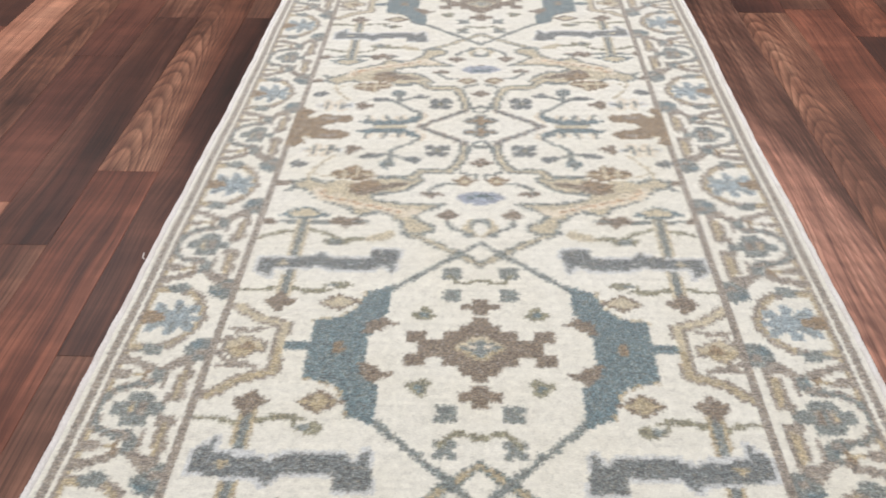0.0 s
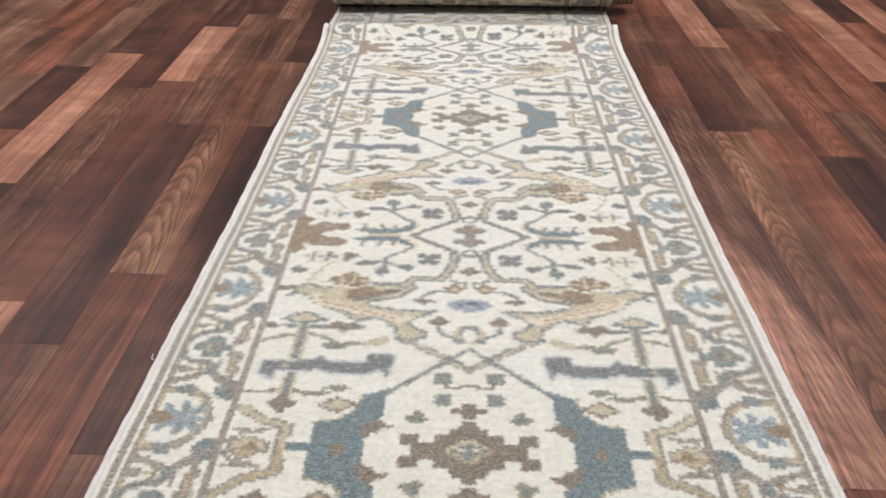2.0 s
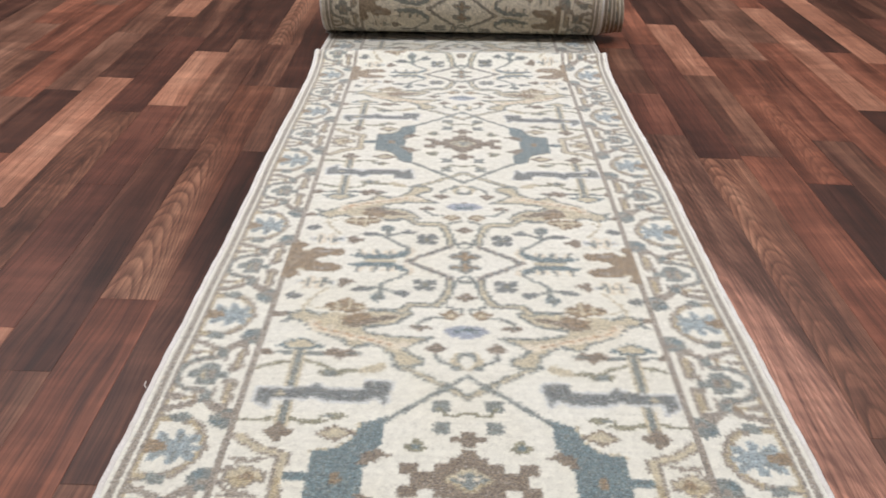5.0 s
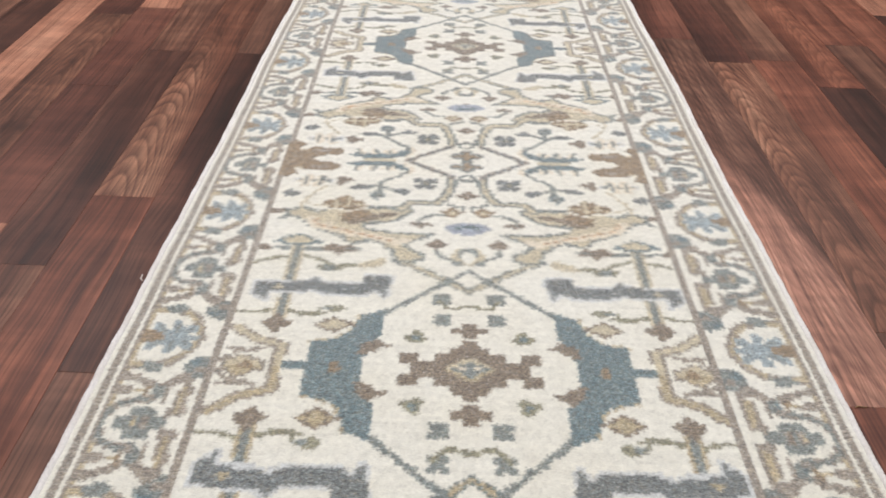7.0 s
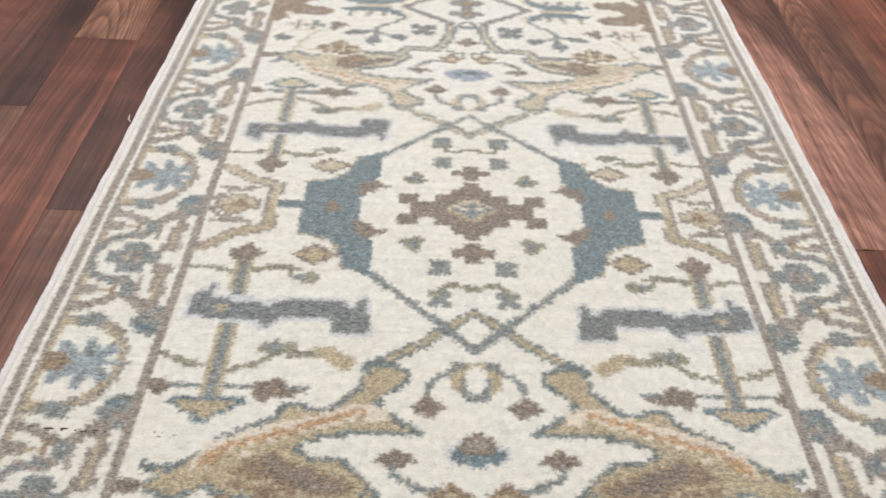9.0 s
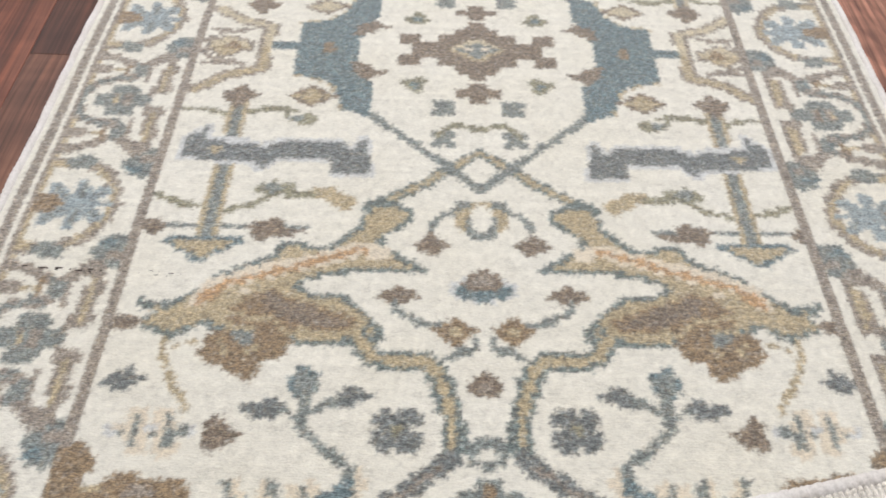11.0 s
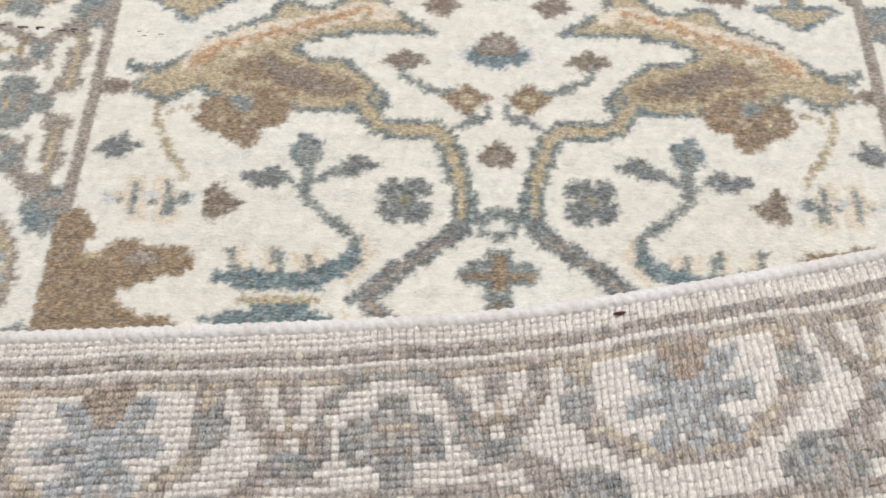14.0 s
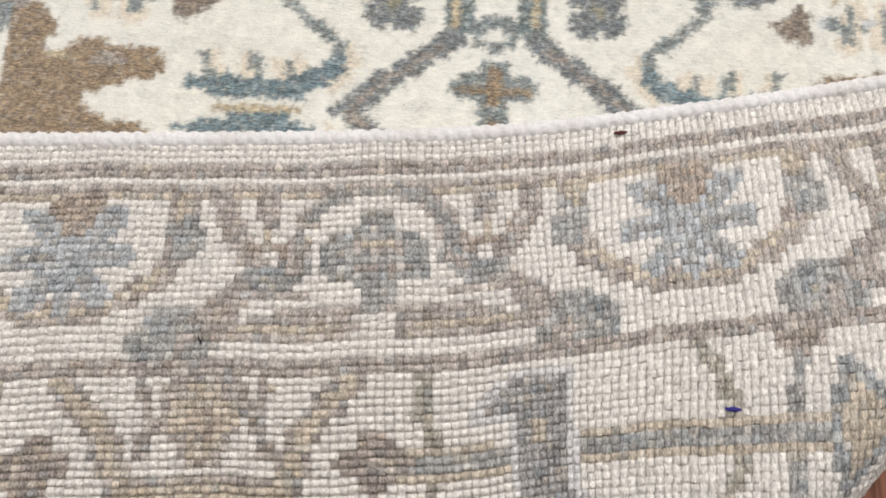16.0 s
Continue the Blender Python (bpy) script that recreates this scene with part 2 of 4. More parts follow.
PILE = yarn_material("wool_pile", 300, 950, 0.5, 0.7, 0.3, 0.85)
BACK = yarn_material("woven_back", 1000, 480, 0.8, 0.05, 0.15, 0.9, 0.35, 0.35)
BACK.node_tree.nodes["Principled BSDF"].inputs["Roughness"].default_value = 0.66
BACK.node_tree.nodes["Principled BSDF"].inputs["Specular IOR Level"].default_value = 0.35
CORD = cord_material("selvage_yarn", lin(235, 232, 228))
WOODS = {
    "d": wood_material("walnut_dark", lin(42, 23, 17), lin(70, 41, 32), lin(96, 62, 49), 0.35),
    "m": wood_material("mahogany_deep", lin(62, 35, 28), lin(90, 53, 42), lin(112, 70, 56), 0.15),
    "r": wood_material("mahogany_red", lin(74, 41, 30), lin(111, 66, 50), lin(142, 90, 70), 0.42),
    "b": wood_material("walnut_brown", lin(58, 34, 26), lin(88, 56, 44), lin(118, 82, 65), 0.5),
    "t": wood_material("ash_tan", lin(76, 50, 39), lin(110, 75, 60), lin(142, 104, 85), 0.3),
    "s": wood_material("cherry_salmon", lin(118, 76, 59), lin(150, 103, 82), lin(176, 128, 104), 0.25),
    "c": wood_material("heart_brown", lin(78, 50, 39), lin(118, 80, 63), lin(156, 116, 94), 0.3, 1.0, -0.022),
    "h": wood_material("heart_fading", lin(78, 50, 39), lin(118, 80, 63), lin(156, 116, 94), 0.3, 1.0, -0.022, end=0.22),
    "k": wood_material("heart_red", lin(74, 40, 29), lin(108, 64, 48), lin(136, 87, 67), 0.35, 0.5, 0.02),
    "n": wood_material("knotty_brown", lin(70, 42, 32), lin(104, 68, 53), lin(138, 97, 76), 0.4, 0.7, 0.03, ((0.012, 0.09), (0.004, -0.09))),
    "p": wood_material("heart_tan", lin(62, 39, 31), lin(95, 64, 52), lin(126, 92, 76), 0.5, 0.5, -0.06, (), 26.0, (0.10, (2.8, 3.05, 3.2))),
}
SUBFLOOR = plain_material("joint_board", lin(60, 38, 30), 0.8)
WALL = plain_material("painted_wall", lin(165, 158, 150), 0.85)
CEILING = plain_material("ceiling_board", lin(228, 226, 220), 0.9)
TRIM = plain_material("painted_trim", lin(225, 222, 216), 0.5)

# ---- the rug's cartoon, drawn in millimetres on a quarter of one repeat ----
IVORY, TAUPE, TAN, TEAL, SLATE, BROWN, GREY, SKY, RUST, PLUM, OLIVE, MIST, CREAM, STEEL, SAND, PERI = range(16)
YARN = np.array([lin(*c) for c in (
    (228, 226, 214), (149, 140, 129), (180, 166, 135), (102, 123, 129), (124, 133, 131), (140, 120, 93), (112, 119, 120),
    (148, 163, 169), (188, 153, 113), (127, 114, 99), (140, 138, 116), (204, 207, 206), (220, 210, 190), (108, 122, 121), (196, 186, 160), (154, 163, 178))])
REPEAT = 492.0
STEP = 1.0
FU, FW = np.meshgrid(np.arange(0, 274, STEP) + 0.5, np.arange(0, REPEAT, STEP) + 0.5, indexing="ij")
field = np.zeros(FU.shape, np.int8)


def pairs(text):
    return np.array([[float(v) for v in p.split(",")] for p in text.split()])


class Cartoon:
    def __init__(self, u, w, chart):
        self.u, self.w, self.chart = u, w, chart

    def inside(self, pts):
        hit = np.zeros(self.u.shape, bool)
        for (x0, y0), (x1, y1) in zip(pts, np.roll(pts, -1, 0)):
            if y0 == y1:
                continue
            cross = (y0 > self.w) != (y1 > self.w)
            hit ^= cross & (self.u < (x1 - x0) * (self.w - y0) / (y1 - y0) + x0)
        return hit

    def far(self, pts):
        best = np.full(self.u.shape, 1e9)
        for (x0, y0), (x1, y1) in zip(pts[:-1], pts[1:]):
            dx, dy = x1 - x0, y1 - y0
            t = np.clip(((self.u - x0) * dx + (self.w - y0) * dy) / (dx * dx + dy * dy + 1e-9), 0, 1)
            best = np.minimum(best, np.hypot(self.u - x0 - t * dx, self.w - y0 - t * dy))
        return best

    def fill(self, c, text, rim=None, width=4.0):
        pts = pairs(text)
        self.chart[self.inside(pts)] = c
        if rim is not None:
            self.chart[self.far(np.vstack([pts, pts[:1]])) < width / 2] = rim

    def line(self, c, text, width, rim=None, rim_width=3.0):
        d = self.far(pairs(text))
        if rim is not None:
            self.chart[d < width / 2 + rim_width] = rim
        self.chart[d < width / 2] = c

    def oval(self, c, u, w, ru, rw, rim=None):
        d = ((self.u - u) / ru) ** 2 + ((self.w - w) / rw) ** 2
        if rim is not None:
            self.chart[((self.u - u) / (ru + 3.5)) ** 2 + ((self.w - w) / (rw + 3.5)) ** 2 < 1] = rim
        self.chart[d < 1] = c

    def lozenge(self, c, u, w, ru, rw, heart=None):
        d = np.abs(self.u - u) / ru + np.abs(self.w - w) / rw
        self.chart[d < 1] = c
        if heart is not None:
            self.chart[d < 0.4] = heart

    def blossom(self, c, u, w, r, heart=None, turn=0.0, petals=4, deep=0.45):
        du, dw = self.u - u, self.w - w
        a = np.arctan2(dw, du) + turn
        rad = r * (1 - deep + deep * np.abs(np.cos(a * petals / 2)))
        d = np.hypot(du, dw)
        self.chart[d < rad] = c
        if heart is not None:
            self.chart[d < r * 0.32] = heart


f = Cartoon(FU, FW, field)
# ogee lattice and the small lozenge where it crosses
f.line(SLATE, "102,100 76,123 30,165 -1,195", 8)
f.line(TAN, "96,216 73,204 30,172 0,147", 5.5, STEEL, 3.2)
f.lozenge(IVORY, 0, 171, 19, 17)
f.line(SLATE, "30,166 0,194", 8)
# curled saz leaf: its body, then the stem
f.fill(TAN, "92,211 97,224 99,236 108,247 119,257 129,263 139,261 146,257 156,256 163,260 167,269 177,275 189,281 201,286 213,295 222,304 230,312 240,319 261,315 249,325 259,335 246,339 235,345 225,341 216,336 "
       "209,334 193,342 172,343 150,347 135,352 111,352 95,348 75,344 88,328 97,318 110,310 134,307 144,303 145,298 141,293 125,287 100,283 46,282 66,269 83,256 84,250 74,240 61,232 59,225 62,217 78,212", STEEL, 5.5)
f.line(TAN, "98,342 88,356 82,364 66,366 44,365 35,376 31,388 26,404 23,420 23,434", 7, STEEL, 4.8)
f.fill(TAN, "120,325 107,325 92,340 84,354 88,358 98,347 115,341")
# the leaf's dark heart with paler veins
f.fill(BROWN, "196,322 185,313 174,305 161,301 155,308 137,313 113,323 96,330 94,336 112,342 134,343 145,338 152,347 165,339 177,336 192,333")
f.fill(PLUM, "172,310 162,306 154,313 135,317 113,328 100,334 116,337 137,336 154,327 167,321")
f.line(TAN, "191,324 178,329 166,328 151,337", 3.5)
f.line(TAN, "140,339 124,345 107,345", 5)
# its pale vein with a rust thread
f.line(CREAM, "217,312 208,298 188,290 160,281 135,274 110,265 95,260 82,266", 15)
f.line(RUST, "218,313 210,304 200,297 184,292 167,286 147,280 131,273 114,267 101,262 93,263", 6.5)
f.fill(RUST, "220,317 220,308 212,301 201,297 201,307 209,315")
f.line(CREAM, "198,305 190,307 180,300", 3)
# blossom hanging under the leaf
f.fill(BROWN, "210,360 206,349 209,344 193,341 165,338 150,343 143,351 144,358 151,366 161,367 162,378 171,383 181,378 190,371 200,371")
f.fill(SLATE, "189,342 173,342 173,353 182,352")
f.line(TAN, "170,355 175,361", 3.5)
f.line(TAN, "195,350 191,359", 2.5)
# tendril and the stub on the inner stripe
f.line(TAN, "234,346 234,360 231,372 225,379 222,387 214,396 208,406", 5)
f.line(TAN, "230,356 219,352 209,349", 3)
f.fill(PLUM, "282,328 262,327 257,333 259,339 276,339")
# teal brackets round the medallion, with their buds
f.fill(TEAL, "181,-4 182,43 154,49 139,61 128,93 104,106 100,90 101,60 106,48 113,34 117,18 117,-4")
f.fill(PLUM, "128,20 109,26 100,35 82,35 97,43 107,51 121,40")
f.oval(BROWN, 149, 4, 6, 5)
f.line(TEAL, "214,2 180,2", 11)
f.line(TAN, "183,44 154,51 139,63 129,93", 2.5)
# fan palmette beside the border
f.line(TAN, "269,68 244,47 211,36 213,-4", 8, TAUPE, 3.4)
f.line(TAUPE, "268,29 248,25 231,30", 7)
f.fill(TAN, "270,-4 272,8 262,10 258,18 244,17 238,9 228,8 225,-4", TAUPE, 4)
f.oval(BROWN, 246, 2, 8, 5)
f.line(TAUPE, "272,12 262,20", 5)
# medallion
f.fill(PLUM, "80,9 78,25 56,25 56,14 39,13 39,25 21,26 19,37 9,41 7,48 -2,48 -2,-3 39,-3 56,-3 66,-3 66,9")
f.lozenge(TAN, 0, 0, 30, 20)
f.lozenge(SLATE, 0, 0, 22, 14)
f.oval(CREAM, 9, 0, 4, 3)
f.oval(CREAM, 0, 0, 2.5, 3)
f.fill(PLUM, "-2,54 9,54 9,62 21,62 21,75 9,75 9,83 -2,83")
for u, w in ((31, 89), (33, 132)):
    f.blossom(SLATE, u, w, 14, None, 0.78)
f.line(OLIVE, "36,126 25,111 14,113 0,118", 5.8)
f.blossom(OLIVE, 61, 55, 13, TEAL, 0.3, 3)
f.lozenge(PLUM, 158, 76, 25, 16)
f.lozenge(TAN, 158, 76, 17, 10)
# barred standard with its shaft, branches and flowers
f.line(OLIVE, "276,98 251,98 235,103", 6.5)
f.line(OLIVE, "217,102 200,96 170,97", 6.5)
f.line(OLIVE, "273,205 253,215 231,219", 6.5)
f.line(OLIVE, "213,221 193,215 176,201 140,202", 6.5)
f.line(SLATE, "272,240 230,239 189,239", 5.8)
f.line(SLATE, "225,84 222,142 225,203 226,256", 8.8, TAN, 4.4)
f.fill(MIST, "266,161 262,135 246,121 247,140 207,141 195,146 177,139 127,139 118,146 110,144 104,134 100,146 98,178 130,177 130,161 137,159 179,160 192,172 204,163", MIST, 9)
f.fill(GREY, "266,161 262,135 246,121 247,140 207,141 195,146 177,139 127,139 118,146 110,144 104,134 100,146 98,178 130,177 130,161 137,159 179,160 192,172 204,163")
f.oval(TAN, 236, 150, 7, 4)
f.blossom(PLUM, 226, 77, 17, None, 0.0, 4, 0.35)
f.fill(TAN, "258,255 230,250 195,254 226,275", TEAL, 4.5)
f.fill(OLIVE, "182,98 172,104 158,100 146,108 152,114 166,116 178,110")
f.oval(SLATE, 168, 107, 6, 4)
f.fill(OLIVE, "196,202 190,190 178,186 168,190 156,192 164,200 176,206")
f.oval(SLATE, 178, 195, 9, 6)
f.fill(TAN, "146,196 128,195 106,208 108,219 120,217 136,208")
f.fill(PLUM, "194,240 186,231 178,234 170,227 160,235 148,236 138,241 150,246 158,253 170,249 180,255 188,248")
f.oval(PLUM, 269, 240, 9, 8)
f.line(SLATE, "158,240 143,240", 5.8)
# between the leaves
f.oval(TAN, 0, 228, 21, 21)
f.oval(SLATE, 0, 235, 15, 15)
f.oval(IVORY, 0, 225, 9, 16)
f.oval(SLATE, 16, 211, 7, 6)
f.line(SLATE, "21,218 33,224 39,229 41,243", 5.8)
f.lozenge(PLUM, 41, 256, 17, 13)
f.oval(MIST, 0, 300, 27, 13)
f.oval(TEAL, 0, 302, 21, 11)
f.fill(PLUM, "2,281 -7,284 -12,293 -9,300 2,303 14,301 17,294 12,285")
f.fill(TAUPE, "2,285 -5,289 -4,296 2,298 9,297 9,289")
f.fill(PLUM, "66,294 61,301 46,307 58,313 73,313 77,310 86,308 73,301")
f.line(SLATE, "69,312 66,320 54,330 35,334", 5.8)
f.lozenge(BROWN, 22, 340, 18, 14, TAN)
f.line(SLATE, "7,349 9,356 18,358 29,363", 5.8)
f.lozenge(PLUM, 0, 387, 17, 13, TAUPE)
# flowering shrub
f.fill(SLATE, "131,369 127,376 119,378 119,386 124,392 132,395 137,391 140,384 137,377", TEAL, 2.5)
f.fill(GREY, "177,405 165,399 148,398 140,405 145,413 158,413 166,409")
f.fill(GREY, "109,402 106,393 93,385 84,392 78,395 88,401 96,404")
f.line(SLATE, "121,406 114,402 106,399", 5.8)
f.line(SLATE, "142,405 134,411 127,419", 5.8)
f.line(SLATE, "129,393 127,406 128,419", 7)
f.line(SLATE, "128,419 116,431 104,441 94,449 89,458", 6.5)
f.line(CREAM, "87,452 82,460 86,471 96,480", 6)
f.fill(TEAL, "188,478 176,473 166,470 141,473 120,471 107,465 95,457 87,457 87,466 95,474 105,480 115,486 125,488 146,488 164,485")
f.line(CREAM, "165,458 163,471", 6.5)
f.line(CREAM, "147,461 145,471", 6.5)
f.line(CREAM, "129,462 125,471", 6.5)
f.line(CREAM, "116,461 114,468", 6.5)
f.line(SLATE, "171,459 168,471", 6)
f.line(SLATE, "142,459 140,472", 6)
f.line(SLATE, "122,462 120,471", 5.8)
f.line(TAN, "160,492 111,491", 5)
# four-petalled flower
f.fill(GREY, "46,408 51,404 73,404 78,408 78,434 73,438 51,438 46,434")
for text in ("62,400 62,408", "62,434 62,442", "42,421 50,421", "74,421 82,421"):
    f.line(IVORY, text, 4)
f.oval(OLIVE, 62, 421, 4, 4)
# sprigs and the heart-shaped leaf
f.fill(GREY, "272,385 264,379 262,373 256,376 252,370 248,378 240,383 248,387 250,393 256,391 260,397 264,390")
f.line(MIST, "253,422 202,422", 11)
f.line(CREAM, "254,421 244,421", 5)
f.line(SLATE, "246,423 204,422", 6)
f.line(CREAM, "240,411 237,434", 14)
f.line(CREAM, "221,410 216,435", 14)
f.line(SLATE, "241,412 240,432", 6)
f.line(SLATE, "217,412 216,433", 6)
f.fill(PLUM, "194,416 186,409 180,415 173,421 165,424 172,430 180,434 186,439 194,432 192,425")
# brown palmette against the border
f.fill(BROWN, "292,434 278,428 269,433 257,443 259,451 267,457 261,463 254,459 244,454 217,455 203,456 195,462 "
       "192,468 198,476 210,480 225,482 235,486 239,492 233,501 215,502 204,506 199,513 283,514 287,483 287,460")
f.line(TAN, "262,464 254,463", 5)
f.fill(TAUPE, "243,464 224,461 209,465 222,470 238,469")
f.line(RUST, "256,497 241,502 223,508", 4)
# grey diamond, ring and star
f.line(GREY, "24,443 59,468 90,496", 14)
f.line(TAUPE, "30,447 59,468 86,493", 4)
f.oval(SLATE, 0, 438, 15, 12)
f.oval(IVORY, 0, 440, 7, 5)
f.fill(SLATE, "-2,456 8,457 11,466 24,468 26,475 22,482 11,484 8,492 -2,493")
f.fill(BROWN, "-2,461 4,462 6,472 21,473 21,477 6,478 4,487 -2,489")

# the repeats from the second diamond on were knotted from paler lots: sand leaves with a slim dark heart, a blue blossom
later = field.copy()
later[later == TAN] = SAND
later[later == STEEL] = SLATE
f = Cartoon(FU, FW, later)
f.fill(SAND, "200,322 185,311 174,303 159,299 150,307 137,311 113,321 94,329 92,338 112,344 134,345 152,347 177,338 196,334")
f.fill(PLUM, "178,312 166,303 154,303 138,312 113,323 96,330 101,335 122,333 142,329 160,325")
f.fill(BROWN, "181,327 172,315 158,312 143,322 134,335 146,342 166,337")
f.line(SLATE, "92,340 112,347 134,348 150,346", 3.5)
f.line(CREAM, "220,314 208,300 188,291 160,282 135,274 110,265 95,260 84,264", 13)
f.line(RUST, "216,311 200,297 167,286 131,273 101,262", 3.6)
f.fill(IVORY, "214,362 210,346 193,340 165,337 148,342 140,350 140,360 149,369 158,371 160,382 171,387 184,381 192,375 204,375")
f.fill(BROWN, "207,358 204,349 196,344 165,340 150,345 143,351 144,358 151,366 161,367 165,377 174,379 182,375 190,369 200,368")
for text in ("168,343 169,378", "188,345 186,368", "205,353 188,354 168,353 146,356"):
    f.line(SAND, text, 3.6)
f.oval(PERI, 0, 297, 30, 15)
f.oval(TEAL, 0, 299, 17, 8)
f.oval(PERI, 0, 294, 12, 5)
f.line(IVORY, "28,447 59,468 90,496", 15)
f.line(TAUPE, "21,442 59,468 91,492", 10)
f.line(GREY, "26,445 59,468 88,490", 5)

# border cartoon: u runs from the middle of the rug, v along it from a blue flower to a grey one
BORDER = 131.0
BU, BV = np.meshgrid(np.arange(272, 410, STEP) + 0.5, np.arange(0, BORDER, STEP) + 0.5, indexing="ij")
border = np.zeros(BU.shape, np.int8)
g = Cartoon(BU, BV, border)
# guard stripes outside
border[BU > 367.5] = TAUPE
border[(BU > 371) & (BU < 375.5)] = TAN
border[BU > 390.5] = IVORY
# oval vine round the blue flower
g.line(TAUPE, "372,47 352,47 336,45 324,40 315,29 307,15 303,-4", 12)
g.line(TAN, "370,46 354,47", 8)
g.line(TAN, "330,42 317,29 308,14 304,-4", 4.5)
g.fill(SLATE, "357,40 360,53 347,58 334,56 333,45 345,42")
# slate knot on the inner stripe, and the branch to the split leaf
g.fill(SLATE, "308,44 307,63 300,68 284,66 276,60 276,35 288,30 300,33")
g.oval(TEAL, 298, 42, 7, 5)
g.oval(TAUPE, 289, 54, 6, 5)
g.line(TAUPE, "324,82 314,73 303,62", 12)
# split leaf: two arms, a slate foot and a tick from the guard stripe
g.line(TAUPE, "372,64 357,67 345,72 331,80", 11)
g.fill(SLATE, "346,93 348,103 334,105 324,102 317,92 318,80 331,76 332,90")
g.line(TAUPE, "316,80 316,101", 6)
g.line(TEAL, "328,84 328,97", 5)
g.line(BROWN, "341,80 339,92", 6)
g.line(TAUPE, "372,86 358,86", 10)
g.line(TAN, "352,84 343,86", 5)
# arch over the grey flower
g.line(TAUPE, "330,97 346,100 359,103 367,109 372,119 374,134", 9.5)
g.line(SLATE, "338,98 352,101 362,105 369,112 373,122 374,134", 5.5)
# bean-shaped shoot on the inner side, joined to the knot
g.line(TAUPE, "299,70 297,82 298,100 297,116", 16)
g.line(TAN, "297,80 298,100 297,113", 7)
g.line(TAUPE, "304,112 306,122", 8)
g.oval(IVORY, 303, 78, 3, 4)
# blue flower with its brown bud
g.oval(SKY, 334, 0, 17, 13)
g.line(SKY, "343,3 360,17", 13.5)
g.line(SKY, "335,2 337,23", 12.5)
g.line(SKY, "330,2 315,15", 12.5)
g.line(SKY, "340,0 309,0", 9)
g.line(SLATE, "346,8 358,18", 3)
g.line(SLATE, "336,8 337,22", 3)
g.line(SLATE, "326,6 316,14", 3)
g.fill(BROWN, "374,-2 374,10 366,13 357,8 349,5 346,-2")
# grey flower: four broad petals, notched between them, round a small heart
g.fill(SLATE, "360,133 360,124 348,123 346,112 343,109 325,109 321,112 321,123 304,125 302,133")
g.fill(TAUPE, "344,121 344,133 324,133 324,121")
g.line(SLATE, "334,120 334,134", 4.5)
g.line(TAN, "341,126 341,134", 4)
g.line(PLUM, "328,124 328,134", 4)
# ivory line between the guard stripes, and the inner stripe
border[(BU > 377.5) & (BU < 382.5)] = IVORY
border[(BU > 280.5) & (BU < 288) & ((BV < 28) | (BV > 68))] = IVORY
border[(BU >= 272) & (BU < 280.5)] = TAUPE

# where the medallions and diamonds lie along the runner, alternating, in metres
ROWS_Y = np.array([-1.70, -1.23, -0.79, -0.295, 0.188, 0.68, 1.14, 1.607, 2.047, 2.49, 2.925, 3.39, 3.85, 4.34, 4.8, 5.26])
KNOT_X, KNOT_Y = 0.0044, 0.0043
HALF = 0.406


def lean(y):
    """How much the knot rows slant across the runner."""
    return 0.02 + 0.036 * np.maximum(0, y - 0.8)


def knot_colour(x, y, seed=3, skew=4.0, inner=None, outer=None):
    """Colours of the knots at x across and y along the unrolled rug; skew: how far the inner stripes lie to one side;
    inner, outer: places along the field and, in millimetres from a blue flower, along the border, where they were knotted unevenly."""
    y = y - lean(y) * x
    col, row = np.floor(np.abs(x) / KNOT_X), np.floor(y / KNOT_Y)
    u, yy = (col + 0.5) * KNOT_X * 1000, (row + 0.5) * KNOT_Y
    yf = yy if inner is None else inner
    seg = np.clip(np.searchsorted(ROWS_Y, yf) - 1, 0, len(ROWS_Y) - 2)
    t = (yf - ROWS_Y[seg]) / (ROWS_Y[seg + 1] - ROWS_Y[seg])
    w = np.where(seg % 2 == 1, t, 1 - t) * REPEAT
    cell = np.clip(u / STEP, 0, field.shape[0] - 1).astype(int), np.clip(w / STEP, 0, field.shape[1] - 1).astype(int)
    c = np.where(seg > 4, later[cell], field[cell])
    along = (yy - 0.724) * 1000 if outer is None else outer
    v = np.abs((along + BORDER) % (2 * BORDER) - BORDER)
    ub = u + np.sign(x) * skew * np.clip((370 - u) / 90, 0, 1)
    cb = border[np.clip((ub - 272) / STEP, 0, border.shape[0] - 1).astype(int), np.clip(v / STEP, 0, border.shape[1] - 1).astype(int)]
    c = np.where(ub > 272, cb, c)
    c = np.where((ub > 270) & (ub < 281) & (w > 436), BROWN, c)
    # each knot a little off, and each dye lot a little streaky
    h = np.sin((col * 12.9898 + row * 78.233 + np.sign(x) * 3.1) * 1.0 + seed) * 43758.5453
    h = h - np.floor(h)
    hr = np.sin(row * 91.7 + seed) * 9631.77
    hr = hr - np.floor(hr)
    k = 1 + 0.16 * (h - 0.5) + 0.05 * (hr - 0.5)
    return YARN[c] * k[..., None]


def flecked(c, rng, amount=1.0):
    """Unevenly dyed yarn: single tufts darker, paler or of a neighbouring dye, hardly so in the ivory."""
    dyed = np.clip((0.74 - c.mean(-1, keepdims=True)) / 0.45, 0.05, 1) * amount
    k = 1 + dyed * 0.26 * rng.randn(*c.shape[:2], 1).clip(-2, 2.2)
    other = np.array([YARN[TAN], YARN[GREY], YARN[BROWN], YARN[MIST]])[rng.randint(0, 4, c.shape[:2])]
    swap = (rng.rand(*c.shape[:2], 1) < 0.22) * dyed * 0.42
    return (c * (1 - swap) + other * swap) * k


